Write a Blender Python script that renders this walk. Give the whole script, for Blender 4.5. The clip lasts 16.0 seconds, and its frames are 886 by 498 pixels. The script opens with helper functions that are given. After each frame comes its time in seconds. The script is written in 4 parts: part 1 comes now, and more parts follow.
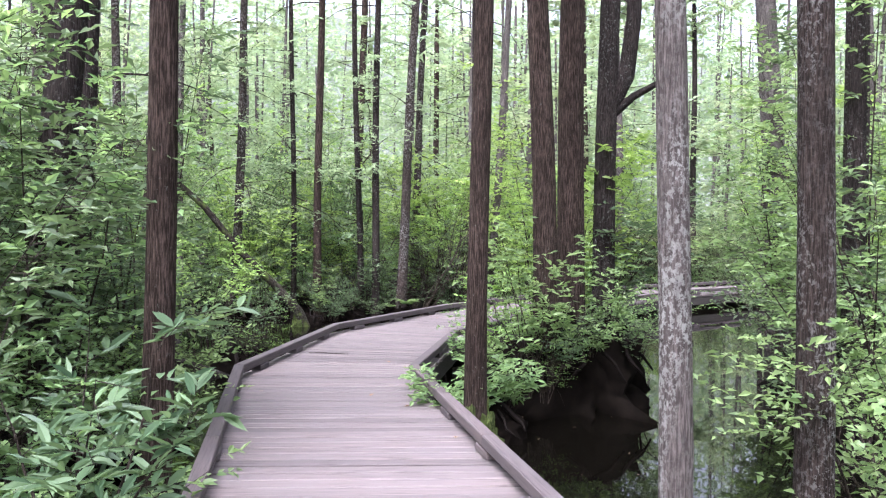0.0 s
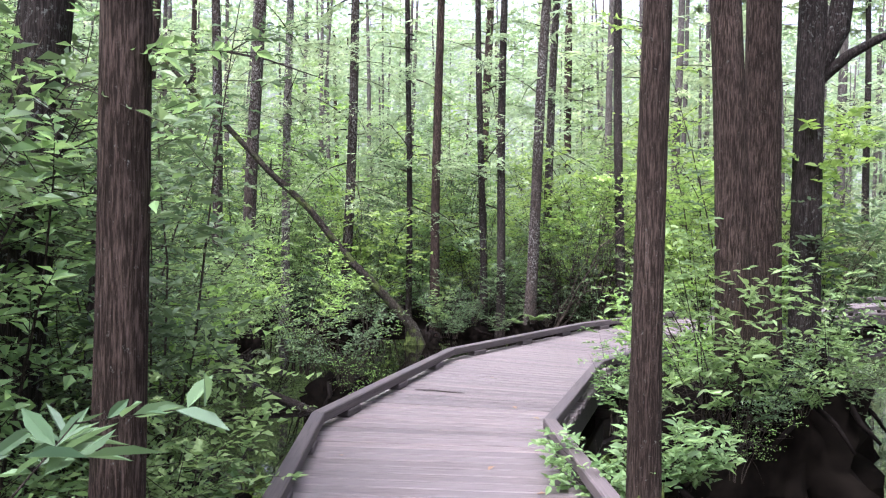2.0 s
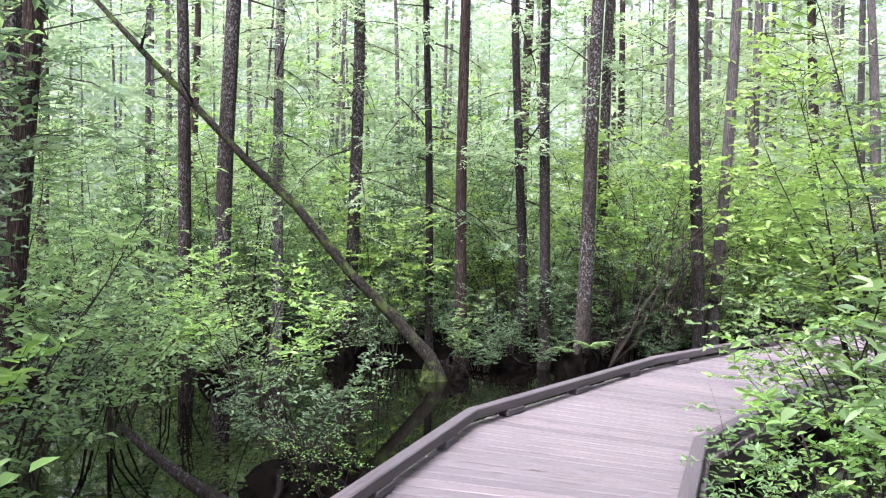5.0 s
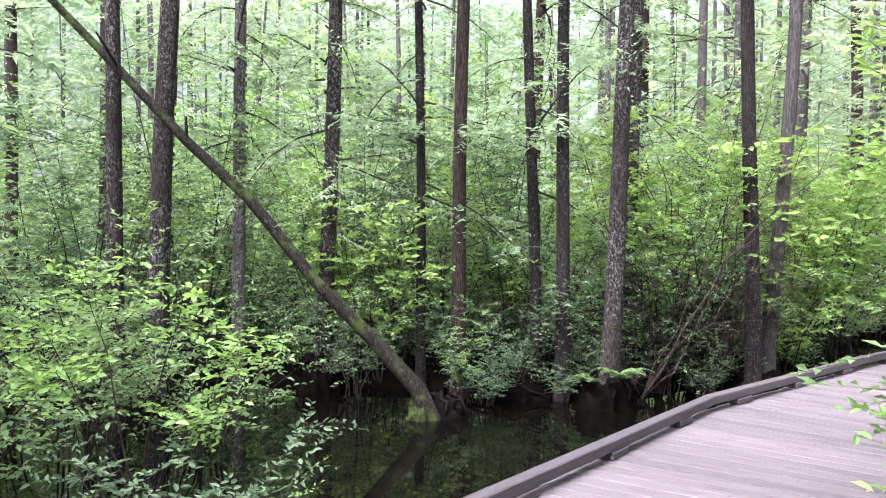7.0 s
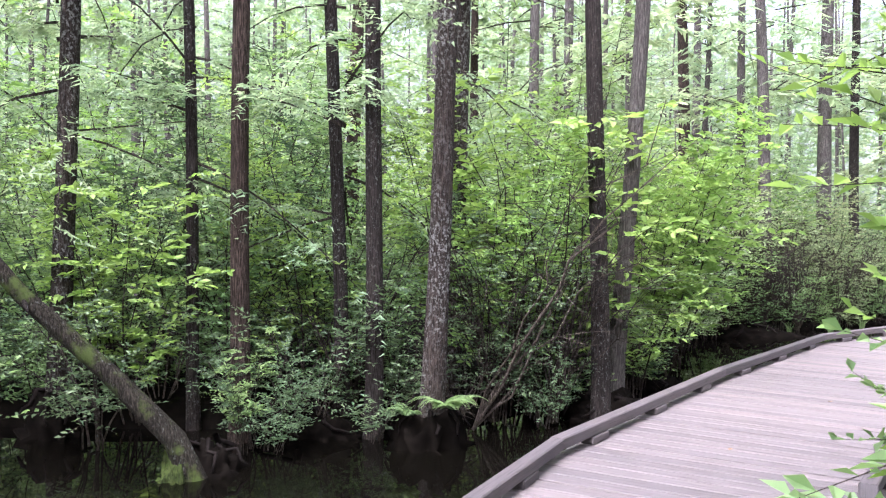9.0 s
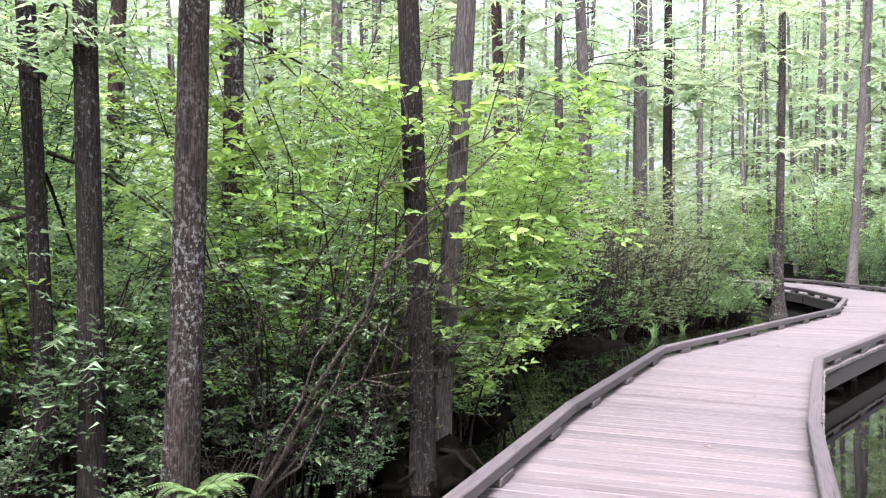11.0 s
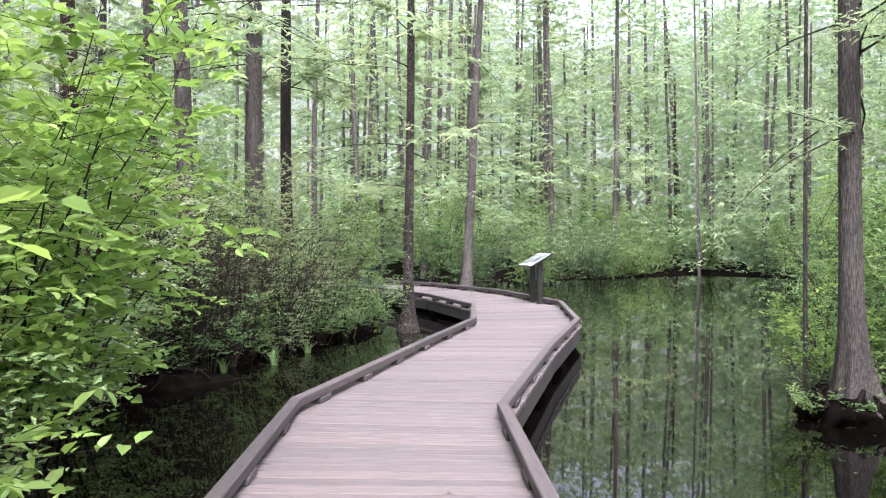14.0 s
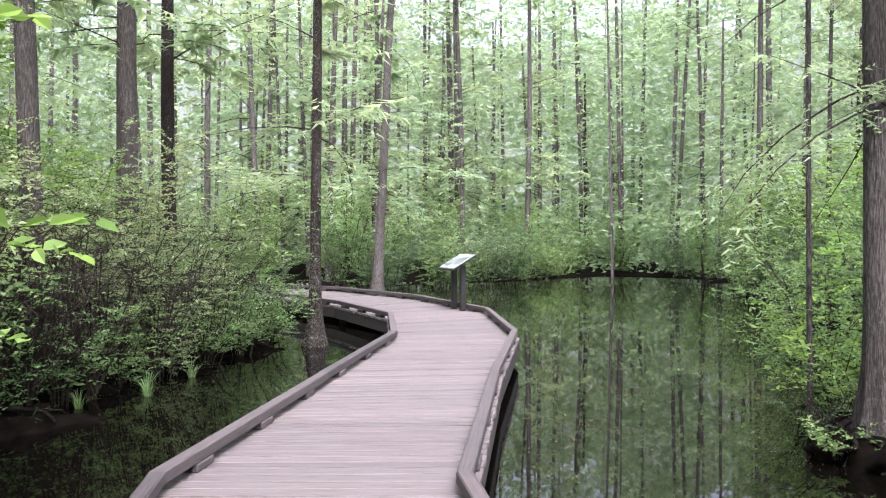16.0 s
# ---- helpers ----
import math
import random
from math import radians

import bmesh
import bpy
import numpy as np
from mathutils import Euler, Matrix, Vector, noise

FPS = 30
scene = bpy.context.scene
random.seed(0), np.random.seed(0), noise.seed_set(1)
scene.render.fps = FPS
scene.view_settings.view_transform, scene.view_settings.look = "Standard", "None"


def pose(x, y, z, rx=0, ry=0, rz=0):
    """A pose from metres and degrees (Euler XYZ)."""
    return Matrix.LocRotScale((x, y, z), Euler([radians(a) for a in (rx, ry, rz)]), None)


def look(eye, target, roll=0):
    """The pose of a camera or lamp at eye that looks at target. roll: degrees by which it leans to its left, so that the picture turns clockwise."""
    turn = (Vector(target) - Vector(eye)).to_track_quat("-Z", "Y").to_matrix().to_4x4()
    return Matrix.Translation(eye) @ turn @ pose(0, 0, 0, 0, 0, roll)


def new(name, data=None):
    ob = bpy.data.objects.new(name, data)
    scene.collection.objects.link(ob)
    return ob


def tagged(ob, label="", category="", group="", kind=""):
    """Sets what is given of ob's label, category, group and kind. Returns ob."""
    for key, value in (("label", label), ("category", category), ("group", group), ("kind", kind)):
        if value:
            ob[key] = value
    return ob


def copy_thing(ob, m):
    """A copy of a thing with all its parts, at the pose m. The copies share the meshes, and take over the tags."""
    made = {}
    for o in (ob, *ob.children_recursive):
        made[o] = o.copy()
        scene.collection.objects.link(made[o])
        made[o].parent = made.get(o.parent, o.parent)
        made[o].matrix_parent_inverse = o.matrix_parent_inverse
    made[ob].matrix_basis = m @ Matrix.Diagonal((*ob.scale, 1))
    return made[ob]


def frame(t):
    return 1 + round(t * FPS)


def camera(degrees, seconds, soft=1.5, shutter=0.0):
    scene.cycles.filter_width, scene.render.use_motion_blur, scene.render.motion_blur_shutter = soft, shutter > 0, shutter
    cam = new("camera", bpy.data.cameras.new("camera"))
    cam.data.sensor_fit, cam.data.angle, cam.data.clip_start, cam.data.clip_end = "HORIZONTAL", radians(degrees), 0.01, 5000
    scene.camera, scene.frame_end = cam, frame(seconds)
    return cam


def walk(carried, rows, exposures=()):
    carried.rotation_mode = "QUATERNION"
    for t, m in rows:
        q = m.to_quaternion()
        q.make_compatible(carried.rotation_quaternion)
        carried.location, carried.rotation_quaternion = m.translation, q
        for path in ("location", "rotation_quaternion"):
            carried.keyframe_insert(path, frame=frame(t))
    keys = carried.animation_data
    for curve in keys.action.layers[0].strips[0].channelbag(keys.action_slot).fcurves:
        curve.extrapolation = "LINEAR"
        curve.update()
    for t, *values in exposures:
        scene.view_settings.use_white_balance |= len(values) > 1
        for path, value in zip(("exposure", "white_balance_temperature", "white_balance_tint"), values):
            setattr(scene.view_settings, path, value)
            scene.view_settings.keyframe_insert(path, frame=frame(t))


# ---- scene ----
cam = camera(56.0, 16.0, soft=1.2, shutter=0.06)
METRES, EYE, TILT, LEAN, TURN = 16.7, 1.4, -2.5, 0.43, 0.0
ROWS = [
    (0.0, 0.0, 0.0, 0.0, -0.03, 1.29, -1.23),
    (0.5, 0.0015, 0.0322, 0.0018, 1.2, 1.31, -1.37),
    (1.0, -0.0052, 0.0633, 0.004, 3.72, 1.31, -1.61),
    (1.5, -0.0066, 0.0921, 0.004, 6.62, 1.32, -1.72),
    (2.0, -0.0082, 0.1233, 0.006, 8.68, 1.35, -1.71),
    (2.5, -0.0125, 0.1508, 0.0086, 10.11, 1.39, -1.84),
    (3.0, -0.0138, 0.1824, 0.0089, 10.58, 1.43, -1.72),
    (3.5, -0.0174, 0.2135, 0.0095, 10.71, 1.42, -1.68),
    (4.0, -0.0184, 0.2433, 0.0114, 10.88, 1.43, -1.61),
    (6.5, -0.0369, 0.3979, 0.0222, 12.36, 1.14, -1.61),
    (7.0, -0.0396, 0.431, 0.0238, 12.3, 1.09, -1.61),
    (7.5, -0.0431, 0.4607, 0.0246, 11.89, 1.13, -1.54),
    (8.0, -0.0404, 0.49, 0.0237, 7.24, 1.25, -1.25),
    (10.5, -0.027, 0.6413, 0.0283, -6.56, 1.66, -0.43),
    (11.0, -0.0191, 0.6721, 0.0305, -11.94, 1.73, 0.06),
    (11.5, -0.009, 0.7009, 0.0333, -16.0, 1.64, 0.18),
    (12.0, 0.0063, 0.7303, 0.0347, -25.58, 1.55, 0.4),
    (12.5, 0.0179, 0.7626, 0.0357, -30.17, 1.51, 0.64),
    (13.0, 0.031, 0.7908, 0.0353, -33.04, 1.52, 0.93),
    (13.5, 0.0453, 0.8225, 0.0382, -36.06, 1.45, 1.05),
    (14.0, 0.0582, 0.851, 0.0406, -38.38, 1.44, 1.14),
    (14.5, 0.0753, 0.8763, 0.0409, -40.68, 1.44, 1.28),
    (15.0, 0.09, 0.9041, 0.0419, -42.89, 1.41, 1.32),
    (15.5, 0.1086, 0.9275, 0.0418, -44.17, 1.4, 1.4),
    (16.0, 0.1274, 0.9557, 0.0438, -45.12, 1.35, 1.41),
]
walk(cam, [(t, pose(0, 0, EYE, TILT, LEAN, TURN) @ pose(METRES * x, METRES * y, METRES * z, 90 + pitch, roll, yaw)) for t, x, y, z, yaw, pitch, roll in ROWS],
     exposures=[(0.0, 2.5, 5700, 23), (3.5, 2.58, 5680, 23), (7.0, 2.68, 5640, 23), (10.5, 2.68, 5750, 22), (12.5, 2.38, 5880, 20), (16.0, 2.29, 5880, 20)])

# ---- light ----
SUN_HEIGHT, SUN_TURN = 60.0, 205.0
world = bpy.data.worlds.new("overcast_sky")
scene.world = world
world.use_nodes = True
wn = world.node_tree.nodes
sky = wn.new("ShaderNodeTexSky")
sky.sky_type = "NISHITA"
sky.sun_disc = False
sky.sun_elevation, sky.sun_rotation = radians(SUN_HEIGHT), radians(SUN_TURN)
sky.air_density, sky.dust_density, sky.ozone_density = 0.6, 8.0, 0.2
wn["Background"].inputs["Strength"].default_value = 0.15
cloud = wn.new("ShaderNodeHueSaturation")
cloud.inputs["Saturation"].default_value, cloud.inputs["Value"].default_value = 0.35, 1.15
world.node_tree.links.new(sky.outputs[0], cloud.inputs["Color"])
world.node_tree.links.new(cloud.outputs[0], wn["Background"].inputs["Color"])
sun_data = bpy.data.lights.new("sun", "SUN")
sun_data.energy, sun_data.angle, sun_data.color = 1.1, radians(40), (1.0, 0.98, 0.94)
sun = new("sun", sun_data)
sun.matrix_world = look((0, 0, 0), (-math.sin(radians(SUN_TURN)) * math.cos(radians(SUN_HEIGHT)), -math.cos(radians(SUN_TURN)) * math.cos(radians(SUN_HEIGHT)), -math.sin(radians(SUN_HEIGHT))))

# ---- materials ----
Z = Vector((0, 0, 1))


def base_material(name):
    m = bpy.data.materials.new(name)
    m.use_nodes = True
    nt = m.node_tree
    return m, nt, nt.nodes["Principled BSDF"], nt.links


def ramp(nt, source, stops):
    r = nt.nodes.new("ShaderNodeValToRGB")
    while len(r.color_ramp.elements) < len(stops):
        r.color_ramp.elements.new(0.5)
    for e, (p, c) in zip(r.color_ramp.elements, stops):
        e.position, e.color = p, (*c, 1)
    nt.links.new(source, r.inputs[0])
    return r.outputs[0]


def mapped(nt, scale, shift=True):
    """Object coordinates, stretched, and moved by a random amount for each object."""
    tc, mp = nt.nodes.new("ShaderNodeTexCoord"), nt.nodes.new("ShaderNodeMapping")
    mp.inputs["Scale"].default_value = scale
    nt.links.new(tc.outputs["Object"], mp.inputs["Vector"])
    if shift:
        oi, mu = nt.nodes.new("ShaderNodeObjectInfo"), nt.nodes.new("ShaderNodeMath")
        mu.operation = "MULTIPLY"
        mu.inputs[1].default_value = 57.0
        nt.links.new(oi.outputs["Random"], mu.inputs[0])
        nt.links.new(mu.outputs[0], mp.inputs["Location"])
    return mp.outputs[0]


def noise_node(nt, vec, scale, detail=4.0, rough=0.6):
    n = nt.nodes.new("ShaderNodeTexNoise")
    n.inputs["Scale"].default_value, n.inputs["Detail"].default_value, n.inputs["Roughness"].default_value = scale, detail, rough
    nt.links.new(vec, n.inputs["Vector"])
    return n.outputs["Fac"]


def mixed(nt, fac, a, b, kind="MIX"):
    n = nt.nodes.new("ShaderNodeMix")
    n.data_type, n.blend_type = "RGBA", kind
    for sock, v in ((n.inputs[0], fac), (n.inputs[6], a), (n.inputs[7], b)):
        if isinstance(v, (tuple, float, int)):
            sock.default_value = (*v, 1) if isinstance(v, tuple) else v
        else:
            nt.links.new(v, sock)
    return n.outputs[2]


def bumped(nt, bsdf, height, strength, distance):
    b = nt.nodes.new("ShaderNodeBump")
    b.inputs["Strength"].default_value, b.inputs["Distance"].default_value = strength, distance
    nt.links.new(height, b.inputs["Height"])
    nt.links.new(b.outputs[0], bsdf.inputs["Normal"])


def bark(name, dark, light, lichen=0.0, moss=0.0, patch=(0.14, 0.15, 0.135)):
    m, nt, b, ln = base_material(name)
    v = mapped(nt, (1, 1, 0.09))
    ridges = noise_node(nt, v, 105, 5, 0.7)
    col = ramp(nt, ridges, [(0.34, tuple(c * 0.6 for c in dark)), (0.46, dark), (0.66, light)])
    broad = noise_node(nt, mapped(nt, (1, 1, 0.4)), 3.0, 3)
    col = mixed(nt, ramp(nt, broad, [(0.35, (0, 0, 0)), (0.7, (0.5, 0.5, 0.5))]), col, tuple(c * 0.55 for c in dark))
    if lichen:
        spots = noise_node(nt, mapped(nt, (1, 1, 0.7)), 42, 8, 0.75)
        where = noise_node(nt, mapped(nt, (1, 1, 0.3)), 4, 3, 0.6)
        cover = nt.nodes.new("ShaderNodeMath")
        cover.operation = "MULTIPLY"
        ln.new(ramp(nt, spots, [(0.64 - lichen, (0, 0, 0)), (0.7 - lichen, (0.8, 0.8, 0.8))]), cover.inputs[0])
        ln.new(ramp(nt, where, [(0.38, (0.12, 0.12, 0.12)), (0.6, (1, 1, 1))]), cover.inputs[1])
        col = mixed(nt, cover.outputs[0], col, patch)
    if moss:
        green = noise_node(nt, mapped(nt, (1, 1, 1)), 5, 5, 0.65)
        col = mixed(nt, ramp(nt, green, [(0.6 - moss, (0, 0, 0)), (0.72 - moss, (0.9, 0.9, 0.9))]), col, (0.055, 0.075, 0.02))
    ln.new(col, b.inputs["Base Color"])
    b.inputs["Roughness"].default_value = 0.95
    b.inputs["Specular IOR Level"].default_value = 0.05
    bumped(nt, b, ridges, 1.0, 0.035)
    return m


def wood(name, dark, light, grey, roughness=0.75):
    m, nt, b, ln = base_material(name)
    v = mapped(nt, (1.2, 26, 26))
    grain = noise_node(nt, v, 3.2, 6, 0.62)
    col = ramp(nt, grain, [(0.3, dark), (0.48, tuple(0.35 * a + 0.65 * c for a, c in zip(dark, light))), (0.7, light)])
    splits = noise_node(nt, mapped(nt, (0.9, 60, 60)), 2.6, 3, 0.5)
    col = mixed(nt, ramp(nt, splits, [(0.3, (0.95, 0.95, 0.95)), (0.36, (0, 0, 0))]), col, tuple(c * 0.35 for c in dark))
    stain = noise_node(nt, mapped(nt, (1, 1.6, 1)), 2.3, 4)
    col = mixed(nt, ramp(nt, stain, [(0.38, (0, 0, 0)), (0.66, (0.75, 0.75, 0.75))]), col, grey)
    oi = nt.nodes.new("ShaderNodeObjectInfo")
    tone = ramp(nt, oi.outputs["Random"], [(0.0, (0.68, 0.66, 0.67)), (0.3, (0.92, 0.89, 0.9)), (0.8, (1.05, 1.01, 1.01)), (1.0, (1.22, 1.14, 1.12))])
    col = mixed(nt, 1.0, col, tone, "MULTIPLY")
    ln.new(col, b.inputs["Base Color"])
    b.inputs["Roughness"].default_value = roughness
    b.inputs["Specular IOR Level"].default_value = 0.35
    bumped(nt, b, grain, 0.5, 0.004)
    return m


def leaf(name, dark, light, through_tint, share=0.45, roughness=0.45):
    m, nt, b, ln = base_material(name)
    geo, oi = nt.nodes.new("ShaderNodeNewGeometry"), nt.nodes.new("ShaderNodeObjectInfo")
    col = ramp(nt, geo.outputs["Random Per Island"], [(0.0, dark), (0.85, light), (1.0, tuple(min(1, c * 1.25) for c in light))])
    hue = ramp(nt, oi.outputs["Random"], [(0.0, (0.85, 0.95, 0.95)), (1.0, (1.12, 1.03, 0.95))])
    col = mixed(nt, 1.0, col, hue, "MULTIPLY")
    ln.new(col, b.inputs["Base Color"])
    b.inputs["Roughness"].default_value = roughness
    b.inputs["Specular IOR Level"].default_value = 0.3
    tr, mx = nt.nodes.new("ShaderNodeBsdfTranslucent"), nt.nodes.new("ShaderNodeMixShader")
    ln.new(mixed(nt, 1.0, mixed(nt, 0.5, col, light), through_tint, "MULTIPLY"), tr.inputs["Color"])
    mx.inputs[0].default_value = share
    ln.new(b.outputs[0], mx.inputs[1])
    ln.new(tr.outputs[0], mx.inputs[2])
    ln.new(mx.outputs[0], nt.nodes["Material Output"].inputs["Surface"])
    return m


def plain(name, color, roughness=0.6, metallic=0.0, vary=0.25, scale=20, gloss=0.5):
    m, nt, b, ln = base_material(name)
    n = noise_node(nt, mapped(nt, (1, 1, 1)), scale, 4)
    ln.new(ramp(nt, n, [(0.3, tuple(c * (1 - vary) for c in color)), (0.7, tuple(min(1, c * (1 + vary)) for c in color))]), b.inputs["Base Color"])
    b.inputs["Roughness"].default_value, b.inputs["Metallic"].default_value = roughness, metallic
    b.inputs["Specular IOR Level"].default_value = gloss
    bumped(nt, b, n, 0.3, 0.005)
    return m


BARK_RED = bark("cypress_bark", (0.02, 0.0142, 0.0112), (0.094, 0.069, 0.056), 0.03)
BARK_DARK = bark("dark_bark", (0.017, 0.0138, 0.012), (0.056, 0.045, 0.04), 0.08)
BARK_LICHEN = bark("lichen_bark", (0.058, 0.049, 0.044), (0.16, 0.138, 0.126), 0.15, patch=(0.27, 0.275, 0.25))
BARK_SPOTTED = bark("spotted_bark", (0.02, 0.0152, 0.0128), (0.07, 0.055, 0.046), 0.125, patch=(0.19, 0.19, 0.175))
BARK_MOSS = bark("mossy_bark", (0.017, 0.0145, 0.011), (0.066, 0.056, 0.043), 0.07, 0.1)
# Grey bark, its colour lightened to stand in for haze over far trunks.
BARK_GREY_HAZED = bark("grey_bark_hazed", (0.055, 0.048, 0.043), (0.165, 0.147, 0.134), 0.07)
TWIG = bark("twig_bark", (0.024, 0.019, 0.015), (0.1, 0.08, 0.064), 0.05)
TWIG_PALE = bark("pale_branch_bark", (0.05, 0.04, 0.031), (0.17, 0.14, 0.11), 0.05)
DECK = wood("weathered_deck_wood", (0.026, 0.0205, 0.0198), (0.118, 0.1, 0.095), (0.088, 0.078, 0.077))
BEAM = wood("weathered_beam_wood", (0.017, 0.0142, 0.0138), (0.072, 0.06, 0.058), (0.05, 0.044, 0.045), 0.8)
# Weathered wood with the shade below the deck edge put into its colour.
UNDER = wood("shade_darkened_understructure_wood", (0.011, 0.0095, 0.0085), (0.04, 0.034, 0.03), (0.024, 0.022, 0.019), 0.85)
LEAF_MID = leaf("shrub_leaf", (0.055, 0.102, 0.033), (0.168, 0.245, 0.105), (1.5, 1.5, 1.15), 0.48)
LEAF_DARK = leaf("dark_leaf", (0.029, 0.057, 0.027), (0.094, 0.136, 0.068), (1.4, 1.45, 1.1), 0.36, 0.5)
LEAF_LIME = leaf("young_leaf", (0.094, 0.172, 0.035), (0.215, 0.315, 0.1), (1.42, 1.45, 0.95), 0.5)
LEAF_GREY = leaf("pale_leaf", (0.1, 0.138, 0.066), (0.255, 0.3, 0.17), (1.4, 1.4, 1.05), 0.46, 0.4)
LEAF_FEATHER = leaf("cypress_needle", (0.108, 0.172, 0.095), (0.23, 0.29, 0.175), (1.5, 1.45, 1.2), 0.55, 0.6)
LEAF_BROWN = leaf("dead_leaf", (0.07, 0.045, 0.03), (0.17, 0.11, 0.065), (1.0, 0.9, 0.7), 0.2, 0.7)
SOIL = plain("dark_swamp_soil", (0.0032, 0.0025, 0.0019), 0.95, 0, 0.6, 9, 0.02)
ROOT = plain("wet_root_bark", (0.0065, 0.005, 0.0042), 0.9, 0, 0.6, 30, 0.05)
METAL = plain("dark_brown_metal", (0.012, 0.01, 0.0095), 0.5, 0.3, 0.15)
PANEL = plain("pale_panel_print", (0.26, 0.28, 0.28), 0.25, 0, 0.04, 6)
INK = plain("grey_print", (0.08, 0.09, 0.085), 0.3, 0, 0.1, 6)

m, nt, b, ln = base_material("still_dark_water")
b.inputs["Base Color"].default_value = (0.003, 0.0028, 0.002, 1)
b.inputs["Roughness"].default_value, b.inputs["IOR"].default_value = 0.02, 1.33
scum = noise_node(nt, mapped(nt, (1, 1, 1), False), 0.6, 6, 0.7)
ln.new(ramp(nt, scum, [(0.6, (0.0015, 0.0013, 0.0009)), (0.75, (0.005, 0.0045, 0.003))]), b.inputs["Base Color"])
bumped(nt, b, noise_node(nt, mapped(nt, (1, 1, 1), False), 2.2, 2, 0.4), 0.03, 0.02)
WATER = m

# ---- mesh helpers ----
def mesh_object(name, verts, faces, material, parent=None, label="", smooth=False, m=None):
    me = bpy.data.meshes.new(name)
    me.from_pydata(verts, [], faces)
    me.materials.append(material)
    if smooth:
        me.polygons.foreach_set("use_smooth", [True] * len(me.polygons))
    ob = new(name, me)
    ob.parent = parent
    if m is not None:
        ob.matrix_basis = m
    return tagged(ob, label)


def part(name, bm, material, parent, label=""):
    me = bpy.data.meshes.new(name)
    bm.to_mesh(me)
    bm.free()
    me.materials.append(material)
    ob = new(name, me)
    ob.parent = parent
    return tagged(ob, label)


def box(lx, ly, lz, at=(0, 0, 0), bevel=0.006):
    bm = bmesh.new()
    bmesh.ops.create_cube(bm, size=1.0, matrix=Matrix.Translation(at) @ Matrix.Diagonal((lx, ly, lz, 1)))
    if bevel:
        bmesh.ops.bevel(bm, geom=bm.edges[:], offset=bevel, segments=1, affect="EDGES")
    return bm


def tube(verts, faces, pts, radii, sides=5, cap=True):
    """Adds a tapered tube along pts to verts and faces."""
    start = len(verts)
    n = len(pts)
    for i, (p, r) in enumerate(zip(pts, radii)):
        d = Vector(pts[min(i + 1, n - 1)]) - Vector(pts[max(i - 1, 0)])
        d.normalize()
        a = d.cross(Vector((0.31, 0.95, 0.05)) if abs(d.y) < 0.9 else Vector((1, 0, 0))).normalized()
        c = d.cross(a)
        for k in range(sides):
            w = 2 * math.pi * k / sides
            verts.append(Vector(p) + (a * math.cos(w) + c * math.sin(w)) * r)
    for i in range(n - 1):
        for k in range(sides):
            q = start + i * sides
            faces.append((q + k, q + (k + 1) % sides, q + sides + (k + 1) % sides, q + sides + k))
    if cap:
        faces.append(tuple(start + (n - 1) * sides + k for k in range(sides)))


def leaf_object(name, P, D, L, W, material, parent, rng, fold=0.22, droop=0.12, flat=1.0, shape="diamond"):
    """Folded pointed leaves: base points P, directions D, lengths L, widths W."""
    P, D = np.asarray(P, float), np.asarray(D, float)
    L, W = np.asarray(L, float)[:, None], np.asarray(W, float)[:, None]
    n = len(P)
    D = D / np.maximum(np.linalg.norm(D, axis=1, keepdims=True), 1e-6)
    up = np.array([0, 0, 1.0]) * flat + rng.normal(0, 0.45, (n, 3))
    S = np.cross(D, up)
    S /= np.maximum(np.linalg.norm(S, axis=1, keepdims=True), 1e-6)
    N = np.cross(S, D)
    q = np.arange(n)[:, None]
    if shape == "needle":
        V = np.stack([P - S * W / 2, P + S * W / 2, P + D * L - N * L * droop], axis=1)
        F = 3 * q + [0, 1, 2]
    elif shape == "diamond":
        V = np.stack([P, P + D * L * 0.45 + S * W / 2 + N * W * fold, P + D * L - N * L * droop, P + D * L * 0.45 - S * W / 2 + N * W * fold], axis=1)
        F = np.concatenate([4 * q + [0, 1, 2], 4 * q + [0, 2, 3]], axis=0)
    elif shape == "oval":
        edge = [P + D * L * a + sg * S * W / 2 * w + N * (W * fold * w - L * droop * a * a) for sg in (1, -1) for a, w in ((0.25, 0.85), (0.6, 0.9))]
        V = np.stack([P, edge[0], edge[1], P + D * L - N * L * droop, edge[3], edge[2]], axis=1)
        F = np.concatenate([6 * q + [0, 1, 2, 3], 6 * q + [0, 3, 4, 5]], axis=0)
    else:
        rim = ((0.0, 0.0), (0.12, 0.42), (0.3, 0.3), (0.52, 0.5), (0.6, 0.2), (1.0, 0.0), (0.6, -0.2), (0.52, -0.5), (0.3, -0.3), (0.12, -0.42))
        V = np.stack([P + D * L * a + S * W * w + N * (W * fold * abs(w) - L * droop * a * a) for a, w in rim], axis=1)
        F = np.concatenate([10 * q + [0, 1, 2, 5], 10 * q + [2, 3, 4, 5], 10 * q + [0, 5, 8, 9], 10 * q + [5, 6, 7, 8]], axis=0)
    return mesh_object(name, V.reshape(-1, 3).tolist(), F.tolist(), material, parent)


def group_root(name, label, category, group="", kind="", m=None):
    ob = tagged(new(name), label, category, group, kind)
    if m is not None:
        ob.matrix_basis = m
    return ob


def standing(x, y, z, turn=0.0, size=1.0, tilt=(0, 0)):
    return Matrix.LocRotScale((x, y, z), Euler((tilt[0], tilt[1], turn)), (size, size, size))


